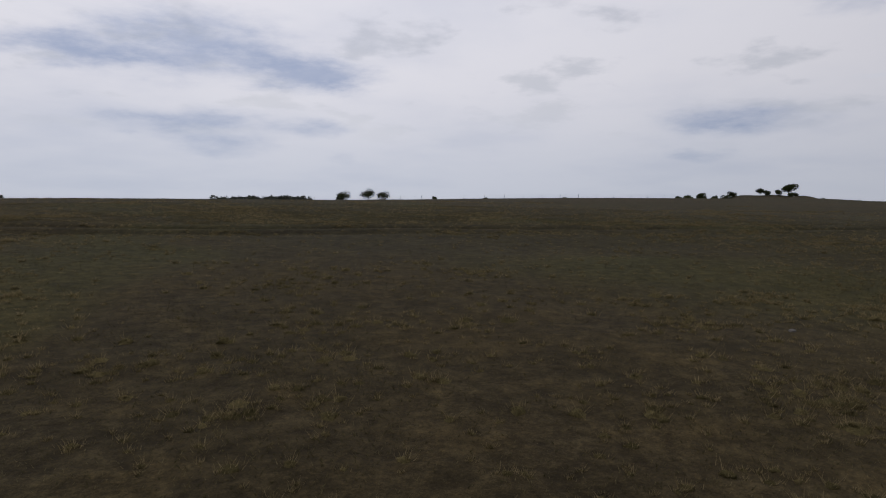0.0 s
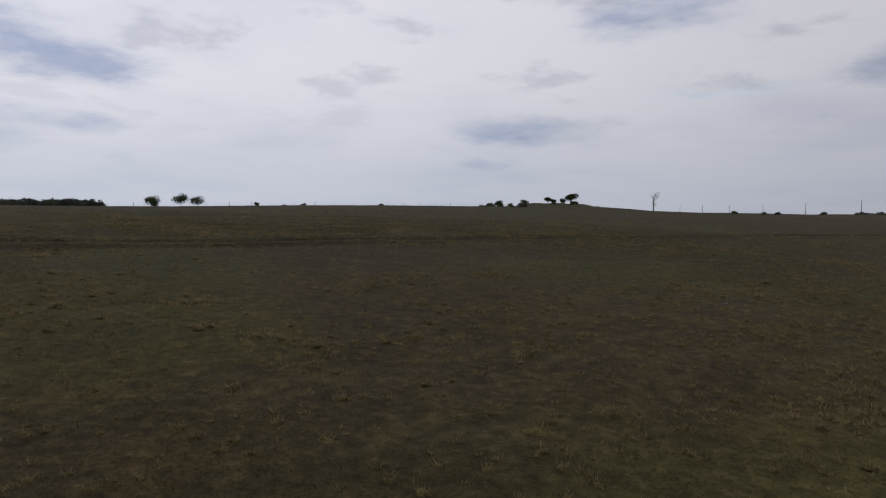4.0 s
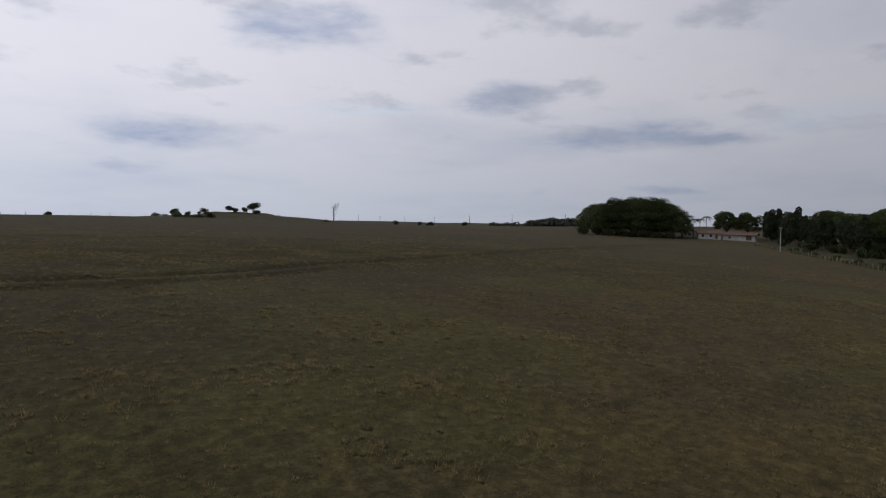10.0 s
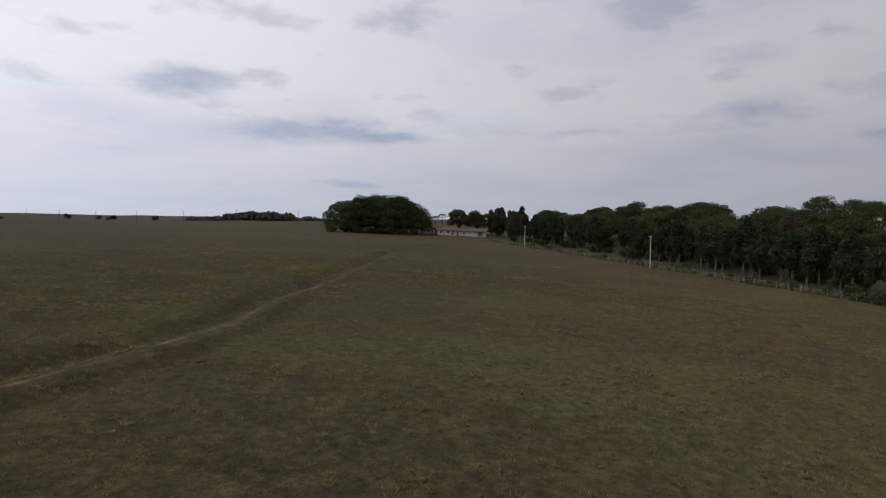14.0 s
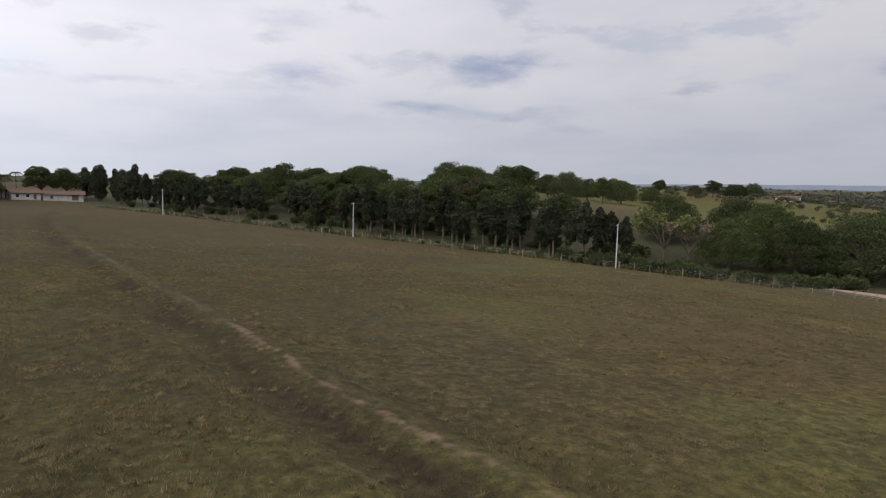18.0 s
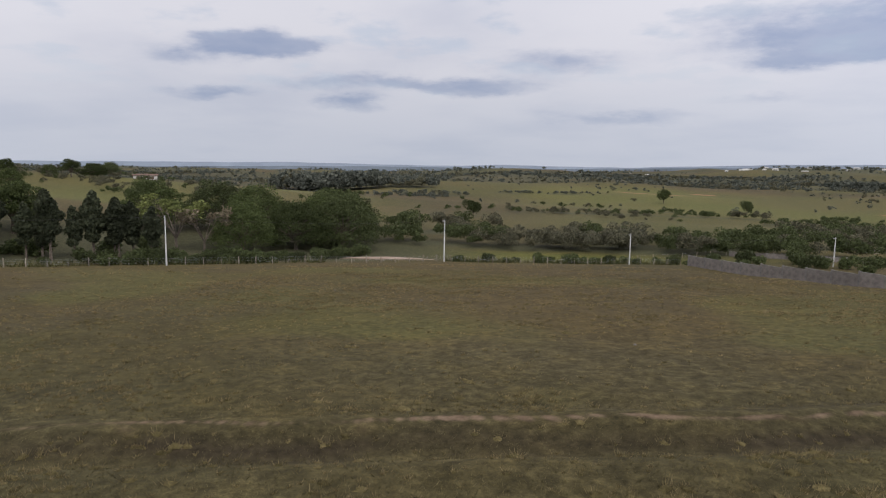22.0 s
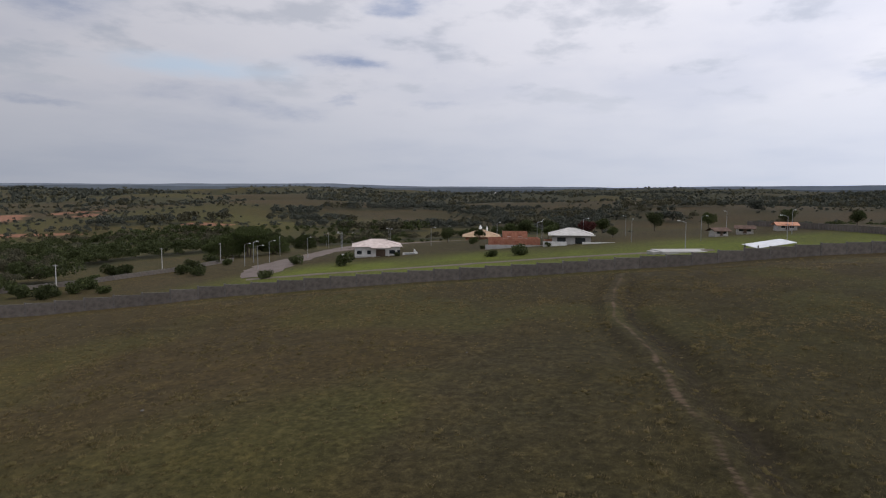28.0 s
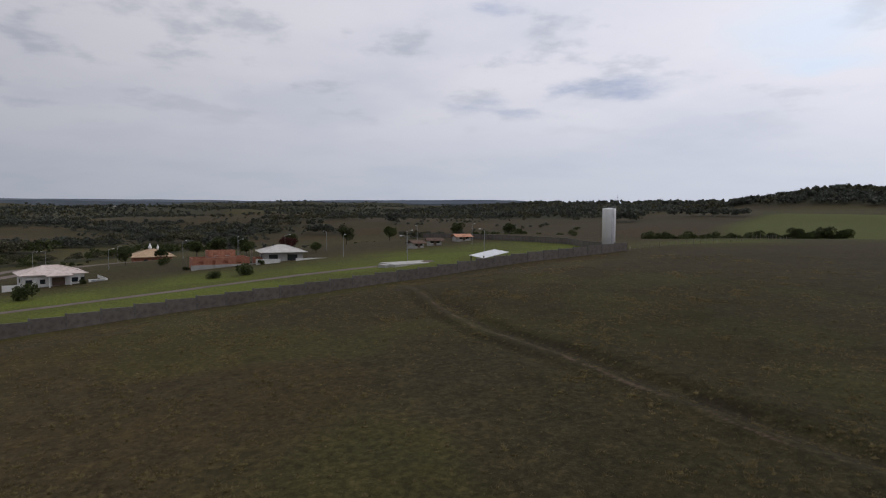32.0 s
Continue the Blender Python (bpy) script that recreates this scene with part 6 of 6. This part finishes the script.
def brick_shell(x, y):
    """A house under construction: bare brick walls of uneven height with empty openings."""
    turn = face(x, y)
    ob = thing("brick_house", "unfinished red brick house shell without a roof", "house", pose(x, y, at_ground(x, y), 0, 0, turn))
    def wall(x0, y0, x1, y1, h, gaps):
        length = math.hypot(x1 - x0, y1 - y0)
        a = math.degrees(math.atan2(y1 - y0, x1 - x0))
        spans, at = [], 0.0
        for g0, g1, zb, zt in gaps:
            spans.append((at, -0.1, -1.2, g0, 0.1, h))
            if zb > 0:
                spans.append((g0, -0.1, -1.2, g1, 0.1, zb))
            if zt < h:
                spans.append((g0, -0.1, zt, g1, 0.1, h))
            at = g1
        spans.append((at, -0.1, -1.2, length, 0.1, h))
        part("brick_wall", boxed(MAT_BRICK, *spans), ob, "", pose(x0, y0, 0, 0, 0, a))
    wall(-8, -4.2, 8, -4.2, 2.7, [(1.5, 2.9, 0.9, 2.1), (5, 6.1, 0, 2.1), (8.2, 9.8, 0.9, 2.1), (12, 13.6, 0.9, 2.1)])
    wall(8, -4, 8, 4, 2.5, [(3, 4.5, 0.9, 2.1)])
    wall(-8, 4, 8, 4, 2.6, [(4, 6, 0.9, 2.1)])
    wall(-8, -4, -8, 4, 2.6, [(3, 4.6, 0.9, 2.1)])
    wall(-3.5, -3.2, 4.0, -3.2, 4.9, [(1.2, 2.6, 3.2, 4.3), (4.6, 6.0, 3.2, 4.3)])
    wall(4.0, -3.2, 4.0, 3.0, 4.6, [(2, 3.4, 3.2, 4.3)])
    wall(-3.5, -3.2, -3.5, 3.0, 4.7, [])
    wall(-3.5, 3.0, 4.0, 3.0, 4.6, [])
    # a low side range of bare brick
    wall(9.5, -5.6, 19, -5.6, 2.5, [(1.2, 2.4, 0.9, 2.0), (4.2, 5.2, 0, 2.0), (7, 8.2, 0.9, 2.0)])
    wall(19, -5.6, 19, -1, 2.4, [])
    wall(9.5, -5.6, 9.5, -1, 2.4, [])
    wall(9.5, -1, 19, -1, 2.4, [])
    part("upper_slab", boxed(MAT_SLAB, (-3.6, -3.3, 2.7, 4.1, 3.1, 2.88)), ob)
    part("yard_wall", boxed(MAT_SLAB, (-9, -7.6, -1.2, 10.5, -7.45, 1.0)), ob)
    for px, py in ((8.7, -5), (9.6, 2), (-9, 3)):
        part("prop", boxed(MAT_WOOD, (px - 0.06, py - 0.06, -0.6, px + 0.06, py + 0.06, 4.6)), ob)


brick_shell(-153, -24)
grey = house("grey_house", "house with a broad grey hipped roof over dark verandas", -152, -6, face(-152, -6), 11.5, 9.5, 2.7, 2.1, MAT_SLAB, MAT_GREY_TILE,
             [("front", -3, 0.0, 2.6, 2.1, False), ("front", 2.6, 0.0, 3.0, 2.1, False), ("left", 0, 0.8, 1.6, 1.2, False)], over=1.2)
part("yard_wall", boxed(MAT_PLASTER, (3, -8.2, -1.2, 15, -8.05, 1.1), (-8.5, -8.2, -1.2, -1.5, -8.05, 1.1)), grey)
for i, (x, y, s, mat) in enumerate(((-157, 44, 0.5, MAT_OLD_TILE), (-168, 57, 0.6, MAT_CLAY), (-150, 36, 0.45, MAT_OLD_TILE), (-330, 30, 1.0, MAT_CLAY), (-300, 70, 0.8, MAT_CLAY))):
    house("cottage", "small far cottage with clay-tiled roof among trees", x, y, face(x, y) + 15 * i, 9 * s, 7 * s, 1.5, 0.9, MAT_OLD_PLASTER, mat, [("front", -2 * s, 0.8, 1.2, 1.1, False), ("front", 2 * s, 0.8, 1.2, 1.1, False), ("front", 0, 0, 1.0, 2.0, True)], roof="gable")


def lean_to(x, y):
    """The low white sheet roof just behind the wall."""
    turn = 118
    z = at_ground(x, y)
    ob = thing("lean_to", "low open shed with a sloping white sheet roof", "shed", pose(x, y, z, 0, 0, turn))
    lift = 2.35 - z
    bm = bmesh.new()
    for k in range(16):
        a = -4.2 + k * 0.525
        box(bm, a, -2.2, 0.0, a + 0.50, 2.2, 0.05 + 0.015 * (k % 2))
    part("roof", (bm, MAT_METAL_ROOF), ob, "white corrugated sheet roof", pose(0, 0, lift + 0.35, 5.0, -6.5, 0))
    for px in (-3.8, 3.8):
        for py in (-1.9, 1.9):
            part("post", boxed(MAT_PIER, (px - 0.1, py - 0.1, -0.6, px + 0.1, py + 0.1, lift + 0.2)), ob)


lean_to(-83, 37)
slab = thing("building_slab", "pale concrete foundation slab on a building plot", "slab", pose(-104, 24, at_ground(-104, 24), 0, 0, 112))
part("slab", boxed(MAT_SLAB, (-7, -3.4, -0.8, 7, 3.4, 0.35), bevel=0.03), slab)
part("step", boxed(MAT_SLAB, (-8.6, -1.6, -0.8, -7, 1.6, 0.18), bevel=0.02), slab)

# the old farm by the grove
farm = house("farmhouse", "old white farmhouse with a brown clay gable roof", 277, 57, face(262, 53) + 12, 10, 7.5, 2.5, 1.7, MAT_OLD_PLASTER, MAT_OLD_TILE,
             [("front", -3, 0.9, 1.1, 1.3, False), ("front", 0.5, 0.9, 1.1, 1.3, False), ("front", 3, 0.0, 1.1, 2.1, True), ("right", 0, 1, 1.2, 1.2, False), ("left", 0, 1, 1.2, 1.2, False)], roof="gable")
barn = house("long_barn", "long low white barn with a dark brown tiled roof", 279, 43.5, face(259, 38), 14, 6.5, 2.4, 1.3, MAT_OLD_PLASTER, MAT_OLD_TILE,
             [("front", 4.2, 0.0, 2.4, 2.3, True), ("front", -4, 0.9, 1.0, 1.0, False)], roof="gable", over=0.9)
wing = house("farm_wing", "white farm wing with a gable end and brown roof", 281, 67, face(256, 60) + 90, 8, 6, 2.5, 1.5, MAT_OLD_PLASTER, MAT_OLD_TILE,
             [("left", 0, 0.9, 1.0, 1.1, False), ("left", -2, 0.9, 0.8, 1.1, False)], roof="gable")
house("red_cottage", "orange-roofed cottage half hidden in the tree belt", 226, -66, face(226, -66), 9, 7, 2.6, 1.4, MAT_CLAY, MAT_CLAY, [("front", -2, 0.9, 1.2, 1.2, False), ("front", 2, 0.9, 1.2, 1.2, False)], roof="gable")
house("belt_house", "pale house half hidden behind the tree belt", 236, -122, face(236, -122), 10, 8, 3.0, 1.8, MAT_PLASTER, MAT_TAN_TILE, [("front", -2, 0.9, 1.2, 1.2, False), ("front", 2, 0.9, 1.2, 1.2, False)], roof="gable")
house("cattle_shed", "long open red-roofed shed on the rise", 266, -383, face(266, -383), 15, 6, 2.6, 1.1, MAT_OLD_PLASTER, MAT_OLD_TILE, [("front", -4, 0, 3.2, 2.2, True), ("front", 4, 0, 3.2, 2.2, True)], roof="gable")
TOWN = np.random.RandomState(17)
FAR = [(200, -1000, 40, 14, 6), (-560, -3100, 60, 20, 9), (-480, -3120, 40, 20, 12), (-90, -3300, 60, 20, 8), (-2900, -600, 70, 24, 10)]
for k in range(16):
    q, dist = radians(TOWN.uniform(147, 166)), TOWN.uniform(3050, 3600)
    FAR.append((-dist * math.sin(q), dist * math.cos(q), TOWN.uniform(14, 38), 14, TOWN.uniform(5, 9)))
for x, y, w, d, h in FAR:
    house("far_building", "pale far building in the valley", x, y, face(x, y), w, d, h, h * 0.22, MAT_OLD_PLASTER, MAT_GREY_TILE, [("front", 0, h * 0.2, w * 0.6, h * 0.3, False)])
mast = thing("lattice_mast", "thin far lattice mast on the wooded ridge", "mast", pose(-2500, 1500, at_ground(-2500, 1500)))
bm = bmesh.new()
for k in range(4):
    a = math.pi / 4 + k * math.pi / 2
    tube(bm, [(4 * math.cos(a), 4 * math.sin(a), -1), (0.4 * math.cos(a), 0.4 * math.sin(a), 60)], [0.35, 0.25], 4)
part("legs", (bm, MAT_STEEL), mast)


# ---------- grass ----------
def blades(x, y, height, width, lean, rng, splay=None):
    """Single curved blades as triangles."""
    n = len(x)
    z = ground_height(x, y)
    a = rng.uniform(0, 2 * math.pi, n)
    t = rng.uniform(0, 2 * math.pi, n) if splay is None else splay
    dx, dy = np.cos(a) * width / 2, np.sin(a) * width / 2
    lx, ly = np.cos(t) * lean * height, np.sin(t) * lean * height
    p0 = np.stack([x - dx, y - dy, z - 0.02], 1)
    p1 = np.stack([x + dx, y + dy, z - 0.02], 1)
    p2 = np.stack([x + lx, y + ly, z + height], 1)
    up = np.cross(p1 - p0, p2 - p0)[:, 2] < 0
    p0[up], p1[up] = p1[up].copy(), p0[up].copy()
    return np.stack([p0, p1, p2], 1)


def scatter(n, rng, reach=72):
    """Places over the pasture, thickest in the ring that the camera flies along."""
    r = reach * np.sqrt(rng.rand(int(n * 2.2)))
    a = rng.uniform(0, 2 * math.pi, len(r))
    x, y = r * np.cos(a) + 2, r * np.sin(a) - 2
    ok = (outside(x, y) < -1) & (rng.rand(len(r)) < 0.25 + 0.75 * np.exp(-((r - 34) / 16) ** 2))
    return x[ok][:n], y[ok][:n]


def near_path(x, y):
    return np.abs(y - track_y(x)) < 0.55


def soften(me, tilt=0.35):
    """Grass is lit as the turf it grows on: normals turned up, each blade a little its own way."""
    n = len(me.vertices) // 3
    r = np.random.RandomState(n % 1000)
    v = np.stack([r.normal(0, tilt, n), r.normal(0, tilt, n), np.ones(n)], 1)
    v /= np.linalg.norm(v, axis=1, keepdims=True)
    me.normals_split_custom_set_from_vertices(np.repeat(v, 3, axis=0).tolist())
    return me


rng = np.random.RandomState(3)
x, y = scatter(620000, rng)
keep = (rng.rand(len(x)) < 0.35 + 1.0 * ease(0.35, 0.65, fbm(x, y, 2.2, 81, 3))) & ~near_path(x, y)
x, y = x[keep], y[keep]
h = (0.03 + 0.06 * rng.rand(len(x)) * (0.5 + vnoise(x, y, 5, 83))) * (1 + 0.5 * ease(3, 6, y - track_y(x)))
me = soften(quads_mesh("pasture_grass", blades(x, y, h, 0.022 + 0.02 * rng.rand(len(x)), 1.1, rng), MAT_BLADE))
tagged(new("pasture_grass", me), "short grazed blades of dry and green grass", "grass", kind="stuff")

# tussocks: tufts of longer straw-coloured grass gathered in drifts
cx, cy = scatter(2600, rng, 108)
drift = fbm(cx, cy, 15, 91, 3)
keep = rng.rand(len(cx)) < 0.08 + 0.92 * ease(0.46, 0.62, drift)
cx, cy = cx[keep], cy[keep]
each = 6 + (rng.rand(len(cx)) ** 2 * 26).astype(int)
reach = np.repeat(0.5 + 1.5 * rng.rand(len(cx)), each)
tx = np.repeat(cx, each) + rng.normal(0, 1, each.sum()) * reach
ty = np.repeat(cy, each) + rng.normal(0, 0.7, each.sum()) * reach
lx, ly = scatter(13000, rng, 92)
tx, ty = np.concatenate([tx, lx]), np.concatenate([ty, ly])
keep = ~near_path(tx, ty) & (outside(tx, ty) < -1)
tx, ty = tx[keep], ty[keep]
size = 0.45 + 0.75 * rng.rand(len(tx)) ** 2 + 0.6 * (rng.rand(len(tx)) < 0.05)
size[len(size) - len(lx):] *= 0.7
sides, levels = 6, ((0.0, 1.15), (0.6, 0.8), (0.95, 0.4))
n = len(tx)
tz = ground_height(tx, ty)
rings = []
for zf, rf in levels:
    a = np.arange(sides) * 2 * math.pi / sides + rng.uniform(0, 1, (n, 1))
    r = 0.21 * size[:, None] * rf * rng.uniform(0.55, 1.4, (n, sides))
    h = 0.085 * size[:, None] * zf * rng.uniform(0.5, 1.5, (n, sides))
    rings.append(np.stack([tx[:, None] + r * np.cos(a), ty[:, None] + r * np.sin(a), tz[:, None] + h - 0.03], -1))
top = np.stack([tx, ty, tz + 0.09 * size], 1)
verts = np.concatenate([np.stack(rings, 1).reshape(n, -1, 3), top[:, None]], 1)
per, faces = verts.shape[1], []
for k in range(len(levels) - 1):
    for i in range(sides):
        a, b, c, d = k * sides + i, k * sides + (i + 1) % sides, (k + 1) * sides + (i + 1) % sides, (k + 1) * sides + i
        faces += [(a, b, c), (a, c, d)]
faces += [((len(levels) - 1) * sides + i, (len(levels) - 1) * sides + (i + 1) % sides, per - 1) for i in range(sides)]
loops = (np.array(faces)[None] + (np.arange(n) * per)[:, None, None]).reshape(-1)
me = bpy.data.meshes.new("tussock_grass")
me.vertices.add(n * per)
me.vertices.foreach_set("co", verts.astype(np.float32).ravel())
me.loops.add(len(loops))
me.loops.foreach_set("vertex_index", loops.astype(np.int32))
me.polygons.add(len(loops) // 3)
me.polygons.foreach_set("loop_start", np.arange(0, len(loops), 3, dtype=np.int32))
me.polygons.foreach_set("loop_total", np.full(len(loops) // 3, 3, dtype=np.int32))
me.materials.append(MAT_TUFT)
me.update(calc_edges=True)
tagged(new("tussock_grass", me), "straw-coloured tussocks standing in drifts over the pasture", "grass", kind="stuff")
# stalks fan out from the middle of each tuft
m = 26
out, turn = np.abs(rng.normal(0, 0.15, n * m)) * np.repeat(size, m), rng.uniform(0, 2 * math.pi, n * m)
bx, by = np.repeat(tx, m) + out * np.cos(turn), np.repeat(ty, m) + out * np.sin(turn)
bh = (0.11 + 0.15 * rng.rand(len(bx))) * np.repeat(size, m)
me = soften(quads_mesh("tussock_straw", blades(bx, by, bh, 0.012 + 0.014 * rng.rand(len(bx)), 0.3 + 0.9 * rng.rand(len(bx)), rng, turn + rng.normal(0, 0.6, n * m)), MAT_TUSSOCK), 0.5)
tagged(new("tussock_straw", me), "dry stalks sticking out of the tussocks", "grass", kind="stuff")

# rank weeds along the fence and in the ditch
s = rng.rand(16000)
wx = -26 + 274 * s
wy = np.interp(wx, SOUTH_X, SOUTH_Y) - np.abs(rng.normal(0.3, 1.8, len(wx)))
keep = rng.rand(len(wx)) < 0.2 + ease(0.45, 0.6, fbm(wx, wy, 7, 95, 2))
keep &= (wx < 23) | (wx > 44)
wx, wy = wx[keep], wy[keep]
me = soften(quads_mesh("fence_weeds", blades(wx, wy, 0.4 + 0.8 * rng.rand(len(wx)), 0.16, 0.5, rng), MAT_REED))
tagged(new("fence_weeds", me), "rank yellow-green weeds along the fence line", "weeds", kind="stuff")
dx = rng.uniform(-44, 120, 9000)
dy = track_y(dx) + np.where(rng.rand(len(dx)) < 0.5, 2.0, -1.9) + rng.normal(0, 0.6, len(dx))
me = soften(quads_mesh("ditch_grass", blades(dx, dy, 0.06 + 0.10 * rng.rand(len(dx)), 0.03, 0.9, rng), MAT_BLADE))
tagged(new("ditch_grass", me), "rank grass growing in the shallow ditch", "grass", kind="stuff")


# stones and dung scattered on the turf
def pebble(seed, size):
    rng = np.random.RandomState(seed)
    bm = bmesh.new()
    bmesh.ops.create_icosphere(bm, subdivisions=1, radius=size)
    for v in bm.verts:
        v.co *= 0.8 + 0.4 * rng.rand()
        v.co.z *= 0.6
    me = bpy.data.meshes.new("stone")
    bm.to_mesh(me)
    bm.free()
    return me


stones = [pebble(k, 0.09 + 0.03 * k) for k in range(3)]
for k, me in enumerate(stones):
    me.materials.append(MAT_PIER)
for i, (x, y) in enumerate(zip(*scatter(12, rng, 55))):
    ob = new("stone", stones[i % 3])
    ob.matrix_basis = pose(float(x), float(y), at_ground(x, y) + 0.02, 0, 0, 40 * i)
    tagged(ob, "pale stone lying in the short grass", "stone", "stones in the grass")
